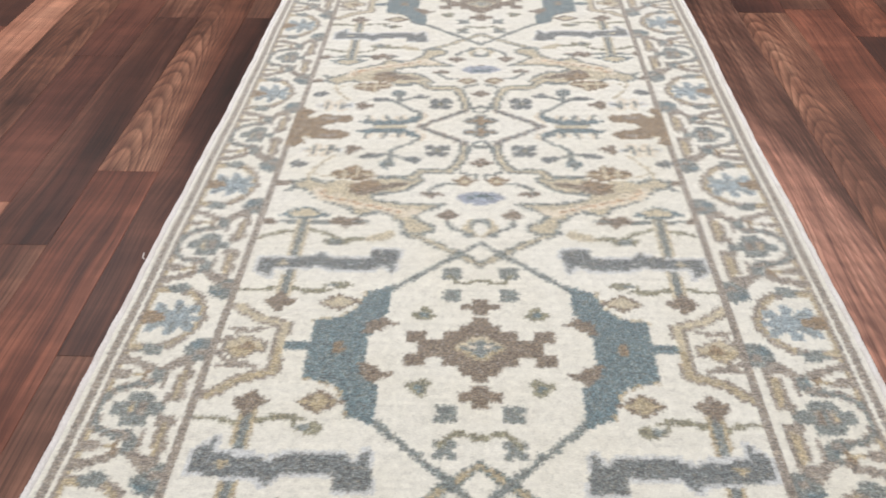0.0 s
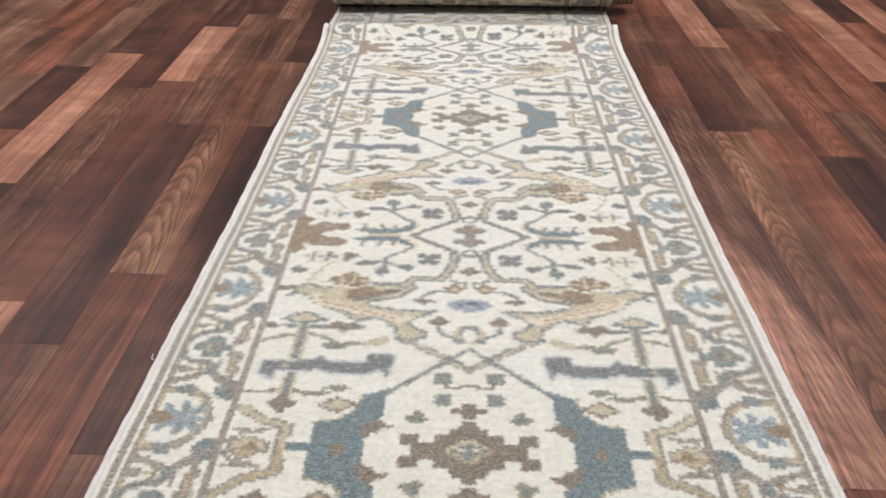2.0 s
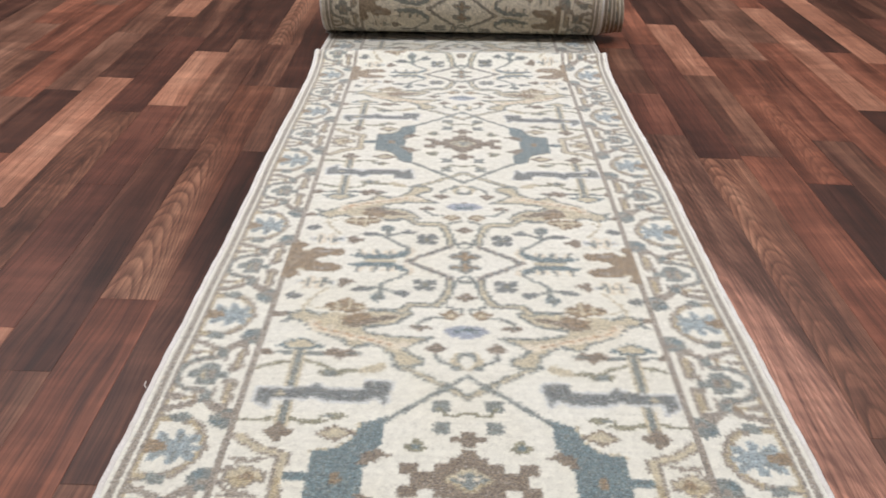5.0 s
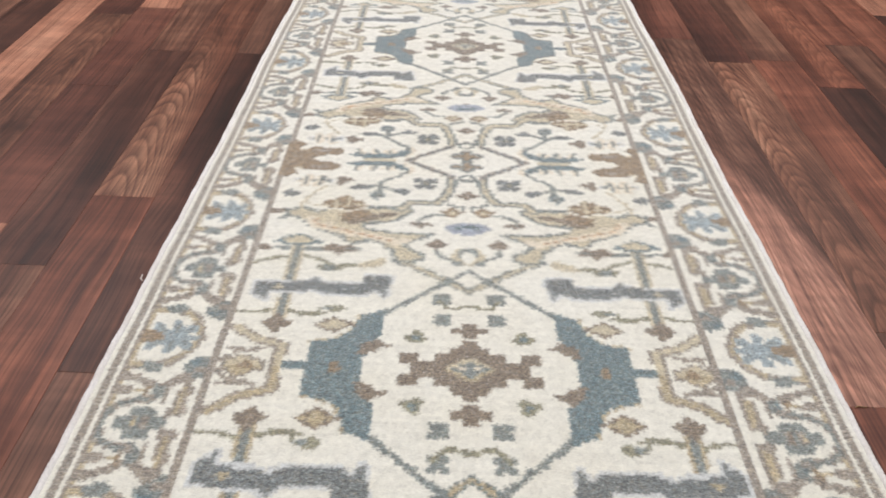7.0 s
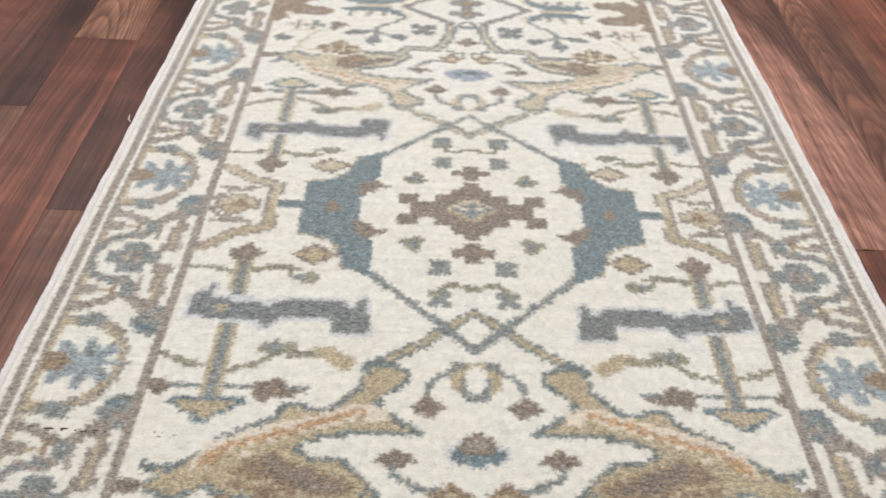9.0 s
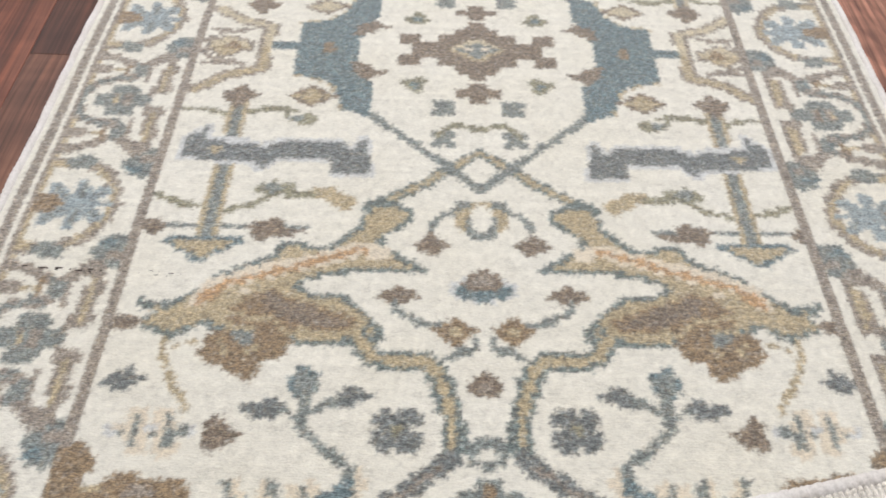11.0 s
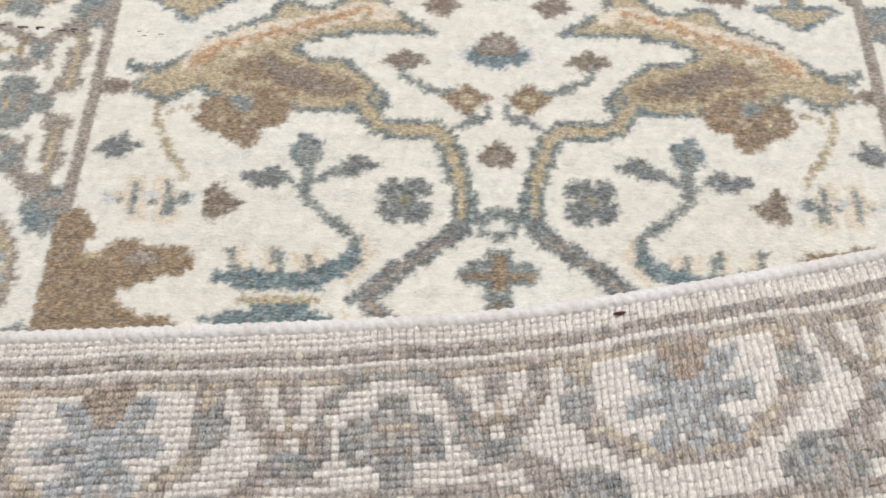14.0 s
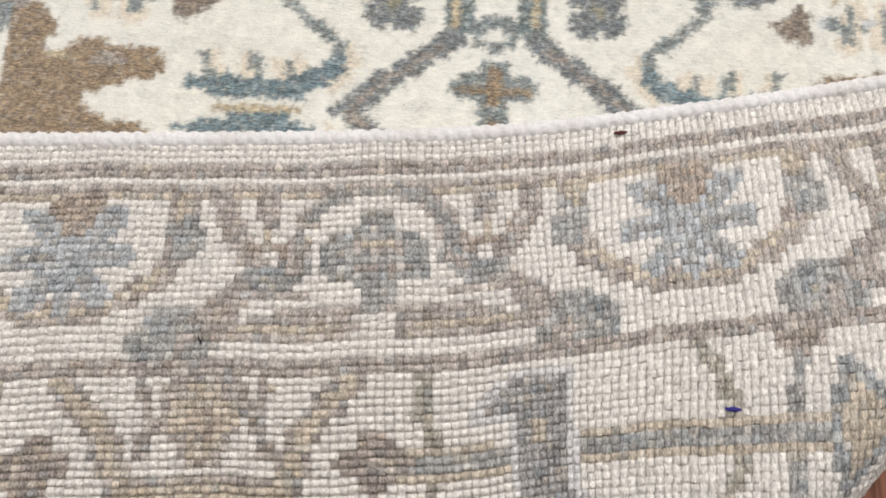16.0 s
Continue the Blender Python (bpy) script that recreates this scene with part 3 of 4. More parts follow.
def soften(c, rounds=1):
    for _ in range(rounds):
        p = np.pad(c, ((1, 1), (1, 1), (0, 0)), mode="edge")
        c = 0.5 * c + 0.125 * (p[:-2, 1:-1] + p[2:, 1:-1] + p[1:-1, :-2] + p[1:-1, 2:])
    return c


# ---- the room shell ----
def box(name, x0, x1, y0, y1, z0, z1, material, parent=None):
    bm = bmesh.new()
    bmesh.ops.create_cube(bm, size=1, matrix=Matrix.LocRotScale(((x0 + x1) / 2, (y0 + y1) / 2, (z0 + z1) / 2), None, (x1 - x0, y1 - y0, z1 - z0)))
    return part(name, mesh_of(name, bm), material, parent)


for nm, x0, x1, y0, y1 in (("wall_west", -ROOM_X - 0.15, -ROOM_X, ROOM_Y0, ROOM_Y1), ("wall_east", ROOM_X, ROOM_X + 0.15, ROOM_Y0, ROOM_Y1),
                           ("wall_south", -ROOM_X - 0.15, ROOM_X + 0.15, ROOM_Y0 - 0.15, ROOM_Y0), ("wall_north", -ROOM_X - 0.15, ROOM_X + 0.15, ROOM_Y1, ROOM_Y1 + 0.15)):
    tagged(box(nm, x0, x1, y0, y1, FLOOR_Z - 0.03, ROOM_H, WALL), "plain off-white painted wall closing the room", "wall", kind="structure")
tagged(box("ceiling", -ROOM_X - 0.15, ROOM_X + 0.15, ROOM_Y0 - 0.15, ROOM_Y1 + 0.15, ROOM_H + 0.002, ROOM_H + 0.12, CEILING), "plain white ceiling over the room", "ceiling", kind="structure")

emit = bpy.data.materials.new("lamp_diffuser")
emit.use_nodes = True
en = emit.node_tree.nodes["Principled BSDF"]
en.inputs["Base Color"].default_value = (0.9, 0.9, 0.9, 1)
en.inputs["Emission Color"].default_value = (*LAMP_COLOUR, 1)
en.inputs["Emission Strength"].default_value = 1.5


def ceiling_light(x, y):
    root = tagged(new("ceiling_light"), "white ceiling light with a long glowing diffuser", "ceiling light", "lights on the ceiling")
    root.location = (x, y, ROOM_H)
    bm = bmesh.new()
    for sx, sy, cx, cy in ((1.24, 0.02, 0, 0.15), (1.24, 0.02, 0, -0.15), (0.02, 0.28, 0.61, 0), (0.02, 0.28, -0.61, 0)):
        bmesh.ops.create_cube(bm, size=1, matrix=Matrix.LocRotScale((cx, cy, -0.03), None, (sx, sy, 0.06)))
    part("frame", mesh_of("frame", bm), TRIM, root)
    bm = bmesh.new()
    bmesh.ops.create_cube(bm, size=1, matrix=Matrix.LocRotScale((0, 0, -0.025), None, (1.2, 0.28, 0.04)))
    part("diffuser", mesh_of("diffuser", bm), emit, root)
    la = bpy.data.lights.new("tube_glow", "AREA")
    la.shape, la.size, la.size_y, la.energy, la.color = "RECTANGLE", 1.18, 0.26, LAMP_POWER, LAMP_COLOUR
    lo = new("tube_glow", la)
    lo.location = (x, y, ROOM_H - 0.07)


for lx in (-2.1, -0.2, 1.7):
    for ly in (1.15, 3.55):
        ceiling_light(lx, ly)

# ---- the runner rug ----
rug = tagged(new("runner_rug"), "ivory wool runner rug, teal and tan motifs, end rolled, end folded", "rug")

# the far roll
ROLL_Y, ROLL_R, ROLL_LEAN, ROLL_GAP, ROLL_TURNS = 2.405, 0.113, 0.07, 0.0135, 4.3


def edges(y):
    """The left and right border of the runner, which wander a little."""
    left = 0.4105 - 0.0145 * y + 0.0011 * np.sin(y * 9.0 + 0.6) + 0.0005 * np.sin(y * 31)
    right = 0.4125 - 0.0115 * y + 0.0011 * np.sin(y * 8.0 + 2.0) + 0.0005 * np.sin(y * 27 + 1)
    return left, right


def across(x, y):
    left, right = edges(y)
    e = np.where(x < 0, left, right) - HALF
    return x + np.sign(x) * np.abs(x / HALF) ** 3 * e


def ground(x, y):
    """Height of the runner where it lies on the floor: small waves and one buckle before the roll."""
    yy = y - 0.085 * x
    wave = 0.0012 * np.sin(y * 5.1 + x * 2.0) + 0.0010 * np.sin(y * 11.3 - x * 6.0)
    return wave + 0.018 * np.exp(-((yy - 2.158) / 0.034) ** 2) + 0.006 * np.exp(-((yy - 2.145) / 0.07) ** 2)


# the diagonal crease where the near end turns over
CREASE_AT, CREASE_OUT = np.array([0.1654, 0.0096]), np.array([0.768, -0.64])


def beyond_crease(x, y):
    return (x - CREASE_AT[0]) * CREASE_OUT[0] + (y - CREASE_AT[1]) * CREASE_OUT[1]


def pile_sheet(name, y0, y1, cell, seed, rounds=1):
    xs = np.arange(-0.3995, 0.40001, KNOT_X * cell)
    ys = np.arange(y0, y1 + KNOT_Y * cell * 0.4, KNOT_Y * cell * 0.8)
    y, x = np.meshgrid(ys, xs, indexing="ij")
    rng = np.random.RandomState(seed)
    # tufts spread past their knots, so the outlines fray, less so in the straight guard stripes
    fray = np.where((np.abs(x) > 0.372) | (np.abs(np.abs(x) - 0.277) < 0.014), 0.3, 1.0)
    col = knot_colour(x + rng.randn(*x.shape) * 0.0010 * fray, y + rng.randn(*x.shape) * 0.0010)
    col = soften(flecked(col, rng), rounds)
    yy = y + 0.085 * x * smooth01(y, 1.9, 2.2)
    rough = rng.randn(*x.shape) * 0.00014
    drop = -0.002 * smooth01(np.abs(x), 0.394, 0.401)
    pts = np.stack([across(x, y) + rng.randn(*x.shape) * 0.0003, yy + rng.randn(*x.shape) * 0.0003, ground(x, yy) + rough + drop], -1)
    cx, cy = (pts[:-1, :-1, 0] + pts[1:, 1:, 0]) / 2, (pts[:-1, :-1, 1] + pts[1:, 1:, 1]) / 2
    return grid_mesh(name, pts, col, beyond_crease(cx, cy) < 0.004)


part("pile_face", pile_sheet("pile_face", 0.80, 2.40, 0.5, 5, 2), PILE, rug, "cut wool pile, ivory with teal, tan and taupe motifs")
part("pile_face", pile_sheet("pile_near", 0.08, 0.80, 0.34, 9), PILE, rug)
part("pile_face", pile_sheet("pile_under_fold", -0.62, 0.08, 2.0, 6), PILE, rug)

# the backing under the flat part and the overcast cords along its sides
yb = np.linspace(-0.62, 2.40, 240)
xb = np.linspace(-0.40, 0.40, 24)
Y, X = np.meshgrid(yb, xb, indexing="ij")
YY = Y + 0.085 * X * smooth01(Y, 1.9, 2.2)
P = np.stack([across(X, Y), YY, np.maximum(ground(X, YY) - 0.0075, FLOOR_Z + 0.0008)], -1)
part("backing", grid_mesh("backing", P, knot_colour(X, Y), beyond_crease((P[:-1, :-1, 0] + P[1:, 1:, 0]) / 2, (P[:-1, :-1, 1] + P[1:, 1:, 1]) / 2) < 0.004, flip=True), BACK, rug)
for side, y0 in ((-1, -0.62), (1, 0.27)):
    ys = np.arange(y0, 2.40, 0.0018)
    x = np.full_like(ys, side * 0.4012)
    yy = ys + 0.085 * x * smooth01(ys, 1.9, 2.2)
    xx = across(x, ys) + 0.0003 * np.sin(ys * 140) + 0.0003 * np.sin(ys * 61)
    keep = beyond_crease(xx, yy) < 0.01
    line = np.stack([xx, yy, ground(x, yy) - 0.0030], -1)[keep]
    part("selvage", tube("selvage", line, 0.0042, 8, 0.10, 0.0062), CORD, rug, "overcast ivory selvage cord")


# the roll: the path runs from the floor round the far side, over the top and down the front, then inward
def roll_place(x, run, lift=0.0):
    th = run / (ROLL_R - ROLL_GAP * run / (2 * np.pi * ROLL_R) * 0.5)
    rad = ROLL_R - ROLL_GAP * th / (2 * np.pi) + lift
    # slightly flattened by its own weight
    sag = 1 - 0.05 * (np.cos(th) > 0) * np.cos(th) ** 2
    y = ROLL_Y + ROLL_LEAN * x + rad * np.sin(th) * 1.04
    z = ROLL_R * 0.97 - 0.006 - rad * np.cos(th) * sag
    # the inner turns have slid out at one end and sunk
    turns = th / (2 * np.pi)
    slide = 0.026 * np.maximum(0, turns - 0.75)
    z = z - 0.8 * ROLL_GAP * np.maximum(0, turns - 1.1) * smooth01(x, 0.1, 0.4)
    return np.stack([across(x, np.full_like(x, 2.35)) * 1.012 - 0.003 + slide, y, z], -1)


OUTER = 2 * np.pi * ROLL_R * 1.12
run = np.arange(0, OUTER, KNOT_Y * 0.5)
xs = np.arange(-0.403, 0.4031, KNOT_X * 0.5)
S, X = np.meshgrid(run, xs, indexing="ij")
bead = np.where((np.arange(len(run)) % 2)[:, None] & (np.arange(len(xs)) % 2)[None], 0.0014, 0.0)
colr = knot_colour(X, S + 2.40, 8)
grey = colr.mean(-1, keepdims=True)
# shade on the roll put into its colour: darker than the folded back
ROLL_SHADE_TINT = np.array([0.86, 0.80, 0.72])
speck_rng = np.random.RandomState(31)
fleck_r = np.repeat(np.repeat(speck_rng.randn((len(run) + 1) // 2, (len(xs) + 1) // 2).clip(-2, 2), 2, 0), 2, 1)[:len(run), :len(xs), None]
part("rolled_end", grid_mesh("rolled_end", roll_place(X, S, bead), (colr * 0.56 + grey * 0.22 + np.array(lin(192, 182, 172)) * 0.22) * ROLL_SHADE_TINT * (1 + 0.11 * fleck_r), flip=False), BACK, rug, "rolled far end, woven back outward")
run = np.arange(OUTER - 0.004, 2 * np.pi * ROLL_R * ROLL_TURNS * 0.82, 0.012)
# ivory rim left off, so darker stripes stand in for the shaded end
xs = np.linspace(-0.403, 0.395, 184)
S, X = np.meshgrid(run, xs, indexing="ij")
colr = knot_colour(X, S + 2.40, 8)
part("inner_wrap", grid_mesh("inner_wrap", roll_place(X, S), colr * ROLL_SHADE_TINT), BACK, rug)
xs = np.linspace(-0.403, 0.395, 46)
run = np.arange(0, 2 * np.pi * ROLL_R * ROLL_TURNS * 0.82, 0.012)
S, X = np.meshgrid(run, xs, indexing="ij")
part("rolled_pile", grid_mesh("rolled_pile", roll_place(X, S, -0.0085), knot_colour(X, S + 2.40), flip=True), PILE, rug)
# no pale right cord on the inner turns, which keeps that end dark
for side, turns in ((-1, ROLL_TURNS * 0.82), (1, 1.12)):
    run = np.arange(0, 2 * np.pi * ROLL_R * turns, 0.004)
    part("selvage", tube("selvage", roll_place(np.full_like(run, side * 0.404), run, -0.004), 0.0048, 8, 0.08, 0.0062), CORD, rug)


# the near end, folded over on a slant so that its back shows
def fold_edge(x):
    """The free edge of the folded end across the runner."""
    s = np.logaddexp(0, (x - 0.02) / 0.03) * 0.03
    return 0.1703 + 0.061 * x + 0.156 * s


xe = np.linspace(0.412, -0.60, 900)
ye = fold_edge(xe)
qe = np.r_[0, np.cumsum(np.hypot(np.diff(xe), np.diff(ye)))]
ss = np.linspace(0, 0.85, 500)
rise = 0.25 / (1 + np.exp((ss - 0.134) / 0.018))
ZS = np.r_[0, np.cumsum((rise[1:] + rise[:-1]) / 2 * np.diff(ss))]
HS = np.r_[0, np.cumsum(np.sqrt(1 - ((rise[1:] + rise[:-1]) / 2) ** 2) * np.diff(ss))]
FOLD_Y0 = 0.266


def fold_place(q, s, lift=0.0):
    """The back of the folded end: q along it from the crease, s in from its free edge."""
    x0, y0 = np.interp(q, qe, xe), np.interp(q, qe, ye)
    slope = np.interp(q, qe, np.gradient(ye, xe))
    slope = slope * (1 - smooth01(q, 0.47, 0.36))
    nx, ny = slope / np.hypot(1, slope), -1 / np.hypot(1, slope)
    h, z = np.interp(s, ss, HS), np.interp(s, ss, ZS)
    # towards the crease the weave is drawn wider at the edge and closer further in
    h = h * (1 + np.interp(q, (0.18, 0.25, 0.29, 0.33, 0.38, 0.46), (0.061, 0.056, 0.022, 0.003, 0.005, 0.032)))
    h = h - np.interp(q, (0.25, 0.29, 0.33, 0.38, 0.46), (0.009, 0.024, 0.048, 0.106, 0.128)) * np.maximum(0, s - 0.128)
    tilt = np.interp(s, ss, rise)
    x, y = x0 + nx * (h + lift * tilt * -1), y0 + ny * (h - lift * tilt)
    edge = 0.0095 + 0.0150 * smooth01(x0, -0.2, 0.25) + 0.0025 * np.sin(q * 17.0) * smooth01(q, 0.1, 0.2)
    z = z * (1 - 0.75 * smooth01(q, 0.80, 1.0)) + edge + 0.0015 * np.sin(q * 23 + s * 15)
    z = z + lift * np.sqrt(1 - tilt ** 2)
    d = beyond_crease(x, y)
    r = np.maximum((z - FLOOR_Z) / 2, 0.008)
    past = np.clip(d, 0, None)
    bend = np.minimum(past / r, np.pi)
    x = x + CREASE_OUT[0] * (r * np.sin(bend) - past)
    y = y + CREASE_OUT[1] * (r * np.sin(bend) - past)
    z = z - r * (1 - np.cos(bend))
    return np.stack([x, y, z], -1), d / r


nq, ns = int(0.97 / KNOT_Y), int(0.42 / KNOT_X)
fr, high = np.array([0.0, 0.13, 0.37, 0.63, 0.87]), np.array([0.0, 0.66, 1.0, 1.0, 0.66])
qg = ((np.arange(nq)[:, None] + fr[None]) * KNOT_Y).ravel()
sg = ((np.arange(ns)[:, None] + fr[None]) * KNOT_X).ravel() + 0.004
Q, S = np.meshgrid(qg, sg, indexing="ij")
rng = np.random.RandomState(12)


def each_knot(a):
    return np.repeat(np.repeat(a, 5, 0), 5, 1)


# beads of yarn: along the rug the wefts part them more on one side of the fold, across it the warps on the other
shift = smooth01((np.arange(nq) + 0.5) * KNOT_Y, 0.50, 0.30)[:, None]
bead = np.zeros((nq, 5, ns, 5))
for i in range(5):
    for j in range(5):
        bead[:, i, :, j] = (1 - (1 - high[i]) * (0.70 + 0.30 * shift)) * (1 - (1 - high[j]) * (1.0 - 0.75 * shift))
bead = bead.reshape(nq * 5, ns * 5)
bump = bead * each_knot(0.0020 + 0.0008 * rng.rand(nq, ns))
wob = each_knot(rng.randn(nq, ns)) * 0.00030
wob2 = each_knot(rng.randn(nq, ns)) * 0.00030 + 0.0007 * np.sin(Q * 37 + S * 9) + 0.0005 * np.sin(Q * 83 + 2)
mid_q = each_knot((np.arange(nq)[:, None] + 0.5) * KNOT_Y * np.ones((1, ns)))
mid_s = each_knot((np.arange(ns)[None] + 0.5) * KNOT_X * np.ones((nq, 1))) + 0.002
XR, YR = HALF - mid_s, FOLD_Y0 - mid_q
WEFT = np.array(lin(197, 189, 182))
# towards the crease the field was beaten tighter than the border
inner = -0.295 + 0.483 / 492 * np.interp(mid_q, (0.10, 0.235, 0.27, 0.32, 0.406, 0.488, 0.568, 0.97), (360, 261, 239, 205, 150, 77, 0, -392))
colf = knot_colour(XR, YR + lean(YR) * XR, 21, 0.0, inner, np.interp(mid_q, (0.10, 0.25, 0.316, 0.488, 0.646, 0.97), (-170, -50, 0, 131, 262, 525)))
grey = colf.mean(-1, keepdims=True)
# brighter tint than the roll's for the same woven back
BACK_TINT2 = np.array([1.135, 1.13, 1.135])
dyed = np.clip((0.70 - grey) / 0.40, 0, 1)
colf = colf * 0.52 + grey * 0.08 + WEFT * 0.40
# marled yarn: dyed knots differ much from their neighbours, in depth and in hue
odd = np.array([YARN[TEAL], YARN[CREAM], YARN[TAN], YARN[IVORY], YARN[BROWN], YARN[SKY]])[rng.randint(0, 6, (nq, ns))]
mixed = each_knot((rng.rand(nq, ns) < 0.38) * rng.uniform(0.08, 0.34, (nq, ns)))[..., None] * dyed
colf = colf * (1 - mixed) + each_knot(odd) * mixed
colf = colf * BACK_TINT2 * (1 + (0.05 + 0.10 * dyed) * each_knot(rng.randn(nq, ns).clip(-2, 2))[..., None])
# each bead is paler towards one side of its crown, darker at its seam
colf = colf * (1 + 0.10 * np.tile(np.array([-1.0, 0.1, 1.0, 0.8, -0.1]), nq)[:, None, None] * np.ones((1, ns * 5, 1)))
# between the beads the weft shows, with the shade of the gaps painted in
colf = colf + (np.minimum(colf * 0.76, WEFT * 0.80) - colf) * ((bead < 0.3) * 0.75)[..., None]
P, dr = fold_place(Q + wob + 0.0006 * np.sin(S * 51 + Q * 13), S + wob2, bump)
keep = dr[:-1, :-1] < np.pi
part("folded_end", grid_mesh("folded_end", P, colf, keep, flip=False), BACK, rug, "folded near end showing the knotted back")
# the rest of the folded end, out of reach of the eye, and its pile side below
Q, S = np.meshgrid(np.arange(0, 0.97, 0.012), np.arange(0.4235, 0.805, 0.012), indexing="ij")
P, dr = fold_place(Q, S)
part("folded_end", grid_mesh("folded_end_far", P, knot_colour(HALF - S, FOLD_Y0 - Q) * BACK_TINT2, dr[:-1, :-1] < np.pi), BACK, rug)
Q, S = np.meshgrid(np.arange(0, 0.97, 0.010), np.arange(0.004, 0.805, 0.010), indexing="ij")
P, dr = fold_place(Q, S, -0.008)
part("folded_pile", grid_mesh("folded_pile", P, knot_colour(HALF - S, FOLD_Y0 - Q), dr[:-1, :-1] < np.pi, flip=True), PILE, rug)
ql = np.arange(0.01, 0.965, 0.0012)
P, dr = fold_place(ql, np.full_like(ql, 0.001), -0.001)
part("selvage", tube("selvage", P[dr < np.pi], 0.0052, 14, 0.15, 0.0078), CORD, rug, "overcast ivory selvage cord")


# bits of lint and a pen mark on the folded back
def speck(name, q, s, length, width, turn, colour, label):
    (x, y, z), _ = (a if n else a for n, a in enumerate(fold_place(np.array(q), np.array(s), 0.0027)))
    bm = bmesh.new()
    rs = random.Random(int(q * 1000))
    rings = []
    for k in range(6):
        t = k / 5
        r = width * (0.35 + 0.65 * math.sin(math.pi * min(max(t, 0.08), 0.92))) / 2
        c = Vector(((t - 0.5) * length, rs.uniform(-0.2, 0.2) * width, 0.2 * width * math.sin(t * 5)))
        rings.append([bm.verts.new(c + Vector((0, r * math.cos(a), 0.5 * r * math.sin(a)))) for a in [i * math.pi / 3 for i in range(6)]])
    for a, b2 in zip(rings[:-1], rings[1:]):
        for i in range(6):
            bm.faces.new((a[i], a[(i + 1) % 6], b2[(i + 1) % 6], b2[i]))
    bm.faces.new(rings[0])
    bm.faces.new(rings[-1])
    me = mesh_of(name, bm)
    ob = tagged(part(name, me, plain_material(name + "_fibre", colour, 0.9, 900, 0.4)), label, "lint")
    ob.matrix_world = pose(float(x), float(y), float(z), 0, 0, turn)


speck("lint_tuft", 0.350, 0.011, 0.0075, 0.0026, 12, lin(88, 48, 44), "tiny dark red wool tuft on the rug's edge")
# the pen mark is built as a thin blue sliver on the knots
speck("pen_mark", 0.302, 0.172, 0.008, 0.0024, 5, lin(56, 48, 138), "short blue pen mark on the woven back")
speck("lint_fibre", 0.572, 0.118, 0.0045, 0.0010, -60, lin(36, 32, 34), "tiny black fibre on the woven back")

def fibre(name, x0, y0, x1, y1, z, width, colour, label, category="lint", bend=0.12):
    """A short bent fibre lying between two places."""
    t = np.linspace(0, 1, 9)
    n = np.array([-(y1 - y0), x1 - x0])
    bow = bend * np.sin(t * math.pi * 1.3)
    line = np.stack([x0 + (x1 - x0) * t + n[0] * bow, y0 + (y1 - y0) * t + n[1] * bow, np.full_like(t, z) + 0.0004 * np.sin(t * 7)], -1)
    tagged(part(name, tube(name, line, width / 2, 6), plain_material(name + "_stuff", colour, 0.9, 900, 0.4)), label, category)


fibre("lint_fibre", -0.053, 0.192, -0.0505, 0.191, 0.0006, 0.0017, lin(120, 100, 88), "tiny brown lint speck on the ivory pile")
fibre("lint_fibre", 0.008, 0.224, 0.0105, 0.2225, 0.0006, 0.0017, lin(112, 98, 88), "tiny brown lint speck on the ivory pile")
fibre("wood_splinter", 0.415, 0.652, 0.428, 0.655, FLOOR_Z + 0.0012, 0.0012, lin(150, 118, 80), "small brown splinter on the floor beside the rug", "splinter")
fibre("loose_thread", -0.401, 0.818, -0.406, 0.829, -0.002, 0.0016, lin(226, 218, 210), "short ivory thread sticking out of the rug's edge", "thread")
# dark strands laid on the pile stand in for a crack in it
for fx0, fx1, fy, fw in ((-0.362, -0.346, 0.3895, 0.0020), (-0.347, -0.331, 0.3880, 0.0024), (-0.334, -0.321, 0.3885, 0.0022), (-0.318, -0.305, 0.3865, 0.0020),
                         (-0.309, -0.297, 0.3880, 0.0018), (-0.283, -0.268, 0.3870, 0.0008), (-0.262, -0.253, 0.3885, 0.0008), (-0.258, -0.246, 0.3845, 0.0007), (-0.246, -0.236, 0.3865, 0.0007)):
    fibre("crack_strand", fx0, fy, fx1, fy - 0.0006, 0.0004, fw, lin(84, 75, 70), "thin dark strand laid in for a crack across the pile", "thread", 0.03)

# ---- the strip floor ----
floor = tagged(new("floor"), "glossy reddish brown strip laminate floor of mixed tones", "floor", kind="structure")
box("subfloor", -ROOM_X, ROOM_X, ROOM_Y0, ROOM_Y1, FLOOR_Z - 0.03, FLOOR_Z - 0.0035, SUBFLOOR, floor)
XJ = [-0.447 - 0.0875 * k for k in range(37)][::-1] + [-0.447 + 0.0937 * k for k in range(1, 10)] + [0.490 + 0.0930 * k for k in range(35)]
XJ = [x for x in XJ if -ROOM_X < x < ROOM_X]
L0, R0 = XJ.index(-0.447), min(range(len(XJ)), key=lambda i: abs(XJ[i] - 0.490))
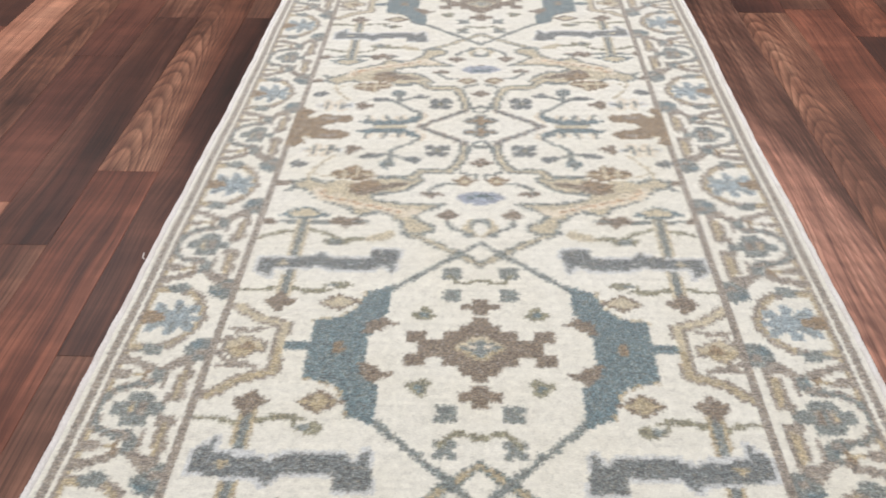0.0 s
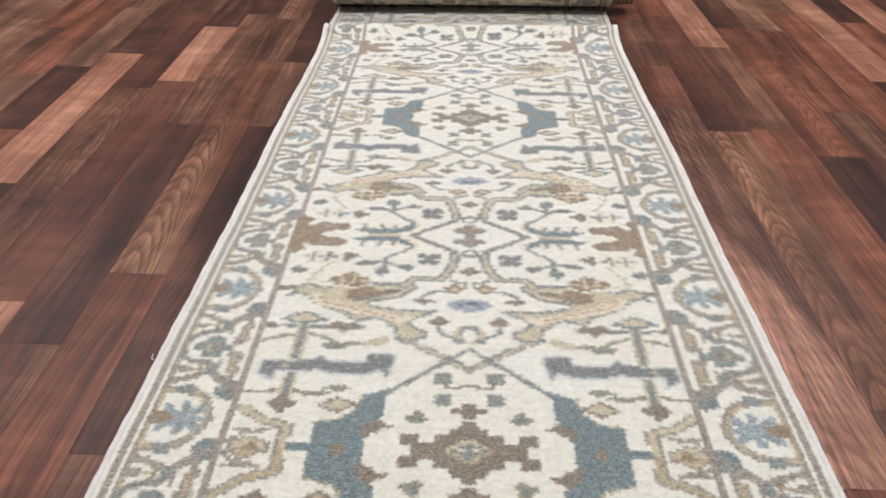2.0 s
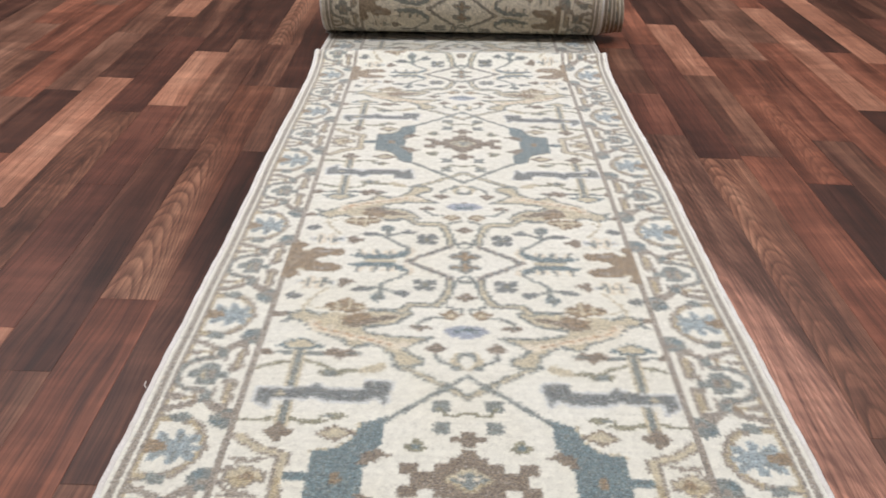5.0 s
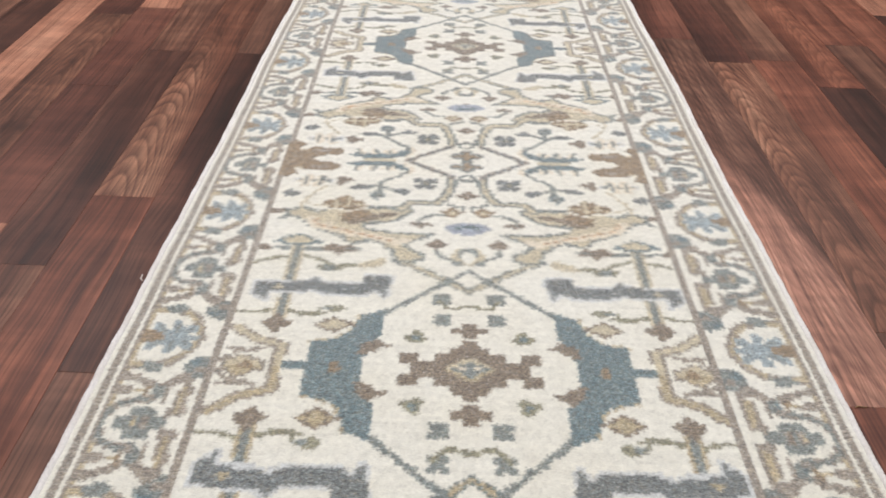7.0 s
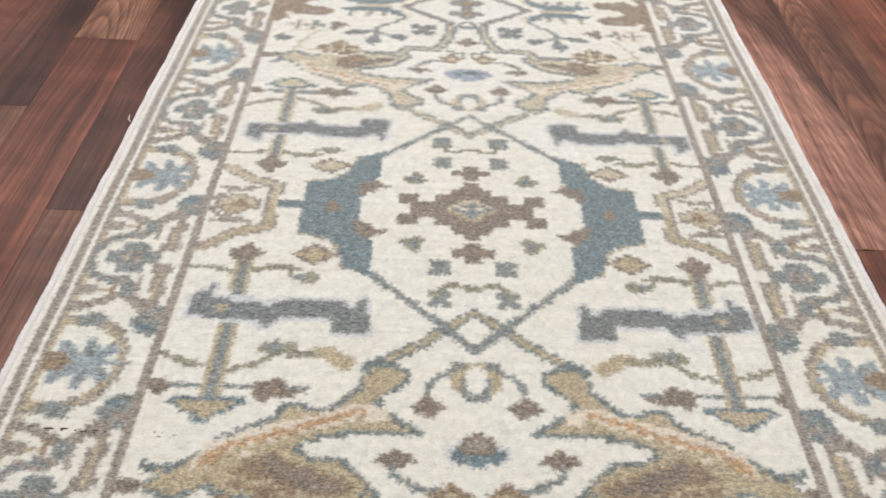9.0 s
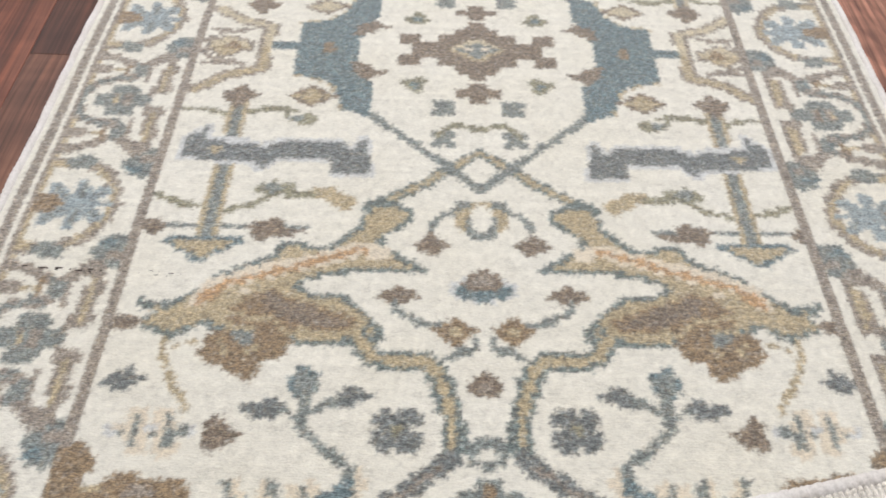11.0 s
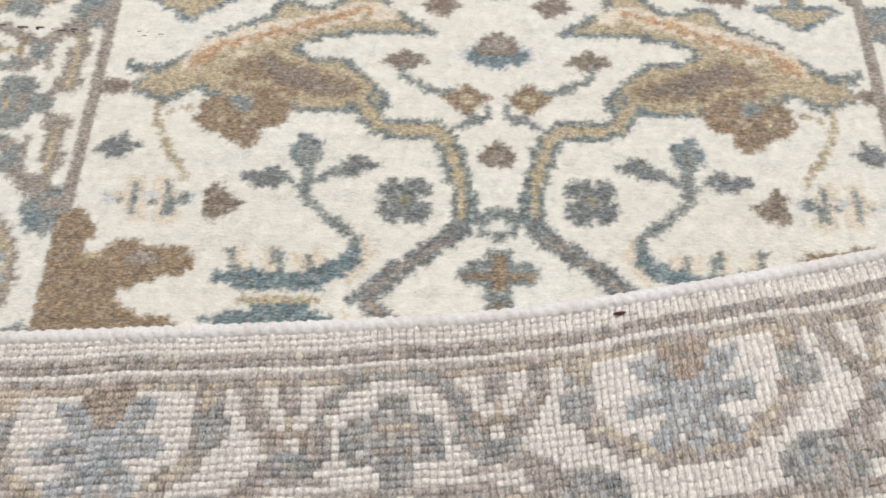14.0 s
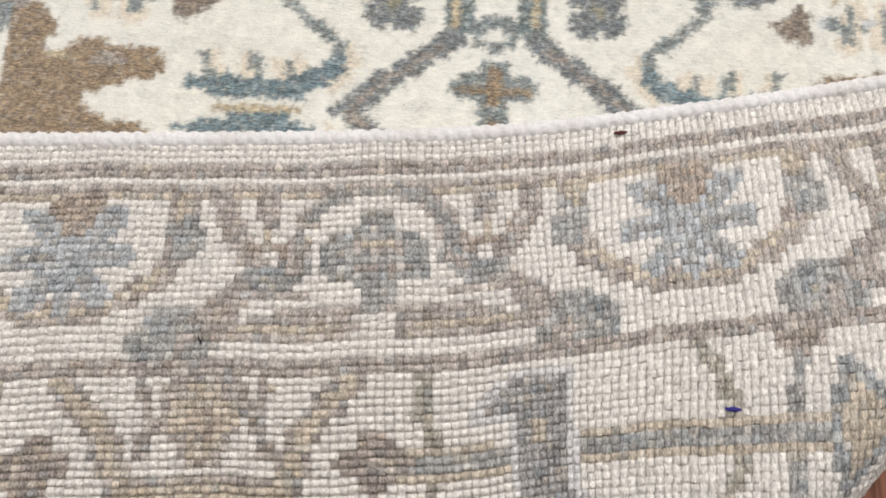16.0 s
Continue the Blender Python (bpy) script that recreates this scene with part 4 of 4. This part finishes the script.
# end joints seen beside the runner: strip counted from it, then (tone, far end) pairs from the near side
KNOWN = {
    L0: "t 0.664 d 1.55 t 1.925 d 2.9", L0 - 1: "b 0.42 r 1.018 h 1.93 b 2.26 c 2.8", L0 - 2: "b 0.85 d 1.548 b 2.3 d 3.0",
    L0 - 3: "s 0.94 m 1.38 m 1.78 s 2.178 d 3.1", L0 - 4: "r 0.7 n 1.735 m 2.3 b 3.1", L0 - 5: "d 1.28 s 1.95 d 2.5 s 3.2",
    L0 - 6: "r 1.5 d 1.853 t 2.32 b 3.0", L0 - 7: "d 1.42 t 1.8 r 2.9", L0 - 8: "b 1.7 b 2.132 r 2.6 t 3.3",
    R0 - 1: "r 0.655 p 1.72 m 1.98 b 2.35 r 3.0", R0: "t 0.78 c 1.602 m 2.4 r 3.1", R0 + 1: "k 0.9 r 1.62 b 2.137 s 2.62 d 3.2",
    R0 + 2: "b 0.95 d 1.497 k 2.0 r 2.3 d 3.0", R0 + 3: "r 1.2 b 1.72 r 2.29 t 2.7 t 3.3", R0 + 4: "d 1.3 r 2.46 t 3.2",
    R0 + 5: "d 1.92 s 2.87 r 3.4", R0 + 6: "b 1.5 r 2.39 d 2.9", R0 + 7: "d 1.6 r 2.3 s 3.1",
}
rs = random.Random(7)
loose = []


def plank(x0, x1, y0, y1, tone):
    g2 = 0.0001
    x0, x1, y0, y1 = x0 + g2, x1 - g2, y0 + g2, y1 - g2
    cx, cy = (x0 + x1) / 2, (y0 + y1) / 2
    hx, hy, c = (x1 - x0) / 2, (y1 - y0) / 2, 0.00035
    bm = bmesh.new()
    top = [bm.verts.new((sx * (hx - c), sy * (hy - c), 0)) for sx, sy in ((-1, -1), (1, -1), (1, 1), (-1, 1))]
    rim = [bm.verts.new((sx * hx, sy * hy, -c)) for sx, sy in ((-1, -1), (1, -1), (1, 1), (-1, 1))]
    low = [bm.verts.new((sx * hx, sy * hy, -0.0035)) for sx, sy in ((-1, -1), (1, -1), (1, 1), (-1, 1))]
    bm.faces.new(top)
    for a, b2 in ((rim, top), (low, rim)):
        for i in range(4):
            bm.faces.new((a[i], a[(i + 1) % 4], b2[(i + 1) % 4], b2[i]))
    ob = part("plank", mesh_of("plank", bm), WOODS[tone], floor)
    ob.location = (cx, cy, FLOOR_Z)


def far_planks(cells):
    """The strips far from the runner, joined by tone."""
    for tone in WOODS:
        mine = [q for q in cells if q[4] == tone]
        if not mine:
            continue
        bm = bmesh.new()
        for x0, x1, y0, y1, _ in mine:
            g2 = 0.0004
            vs = [bm.verts.new((x, y, z)) for z in (-0.0035, 0) for x, y in ((x0 + g2, y0 + g2), (x1 - g2, y0 + g2), (x1 - g2, y1 - g2), (x0 + g2, y1 - g2))]
            bm.faces.new(vs[4:])
            for i in range(4):
                bm.faces.new((vs[i], vs[(i + 1) % 4], vs[4 + (i + 1) % 4], vs[4 + i]))
        ob = part("far_planks", mesh_of("far_planks", bm), WOODS[tone], floor)
        ob.location = (0, 0, FLOOR_Z)
        tagged(ob, kind="stuff")


for i, (x0, x1) in enumerate(zip(XJ[:-1], XJ[1:])):
    words = KNOWN.get(i, "").split()
    cells, y = [], ROOM_Y0
    if words:
        for tone, end in zip(words[::2], words[1::2]):
            cells.append((x0, x1, max(y, float(end) - 1.3) if not cells else y, float(end), tone))
            if cells[-1][2] > y:
                cells.insert(0, (x0, x1, y, cells[-1][2], rs.choice("drbm")))
            y = float(end)
    else:
        y = ROOM_Y0 - rs.uniform(0, 0.6)
    while y < ROOM_Y1:
        end = min(ROOM_Y1, y + rs.uniform(0.42, 1.1))
        cells.append((x0, x1, max(y, ROOM_Y0), end, rs.choice("ddmrrrbbtts")))
        y = end
    for q in cells:
        if q[3] - q[2] < 0.01:
            continue
        if abs((x0 + x1) / 2) < 1.9 and q[3] > 0.0 and q[2] < 4.0:
            plank(*q)
        else:
            loose.append(q)
far_planks(loose)
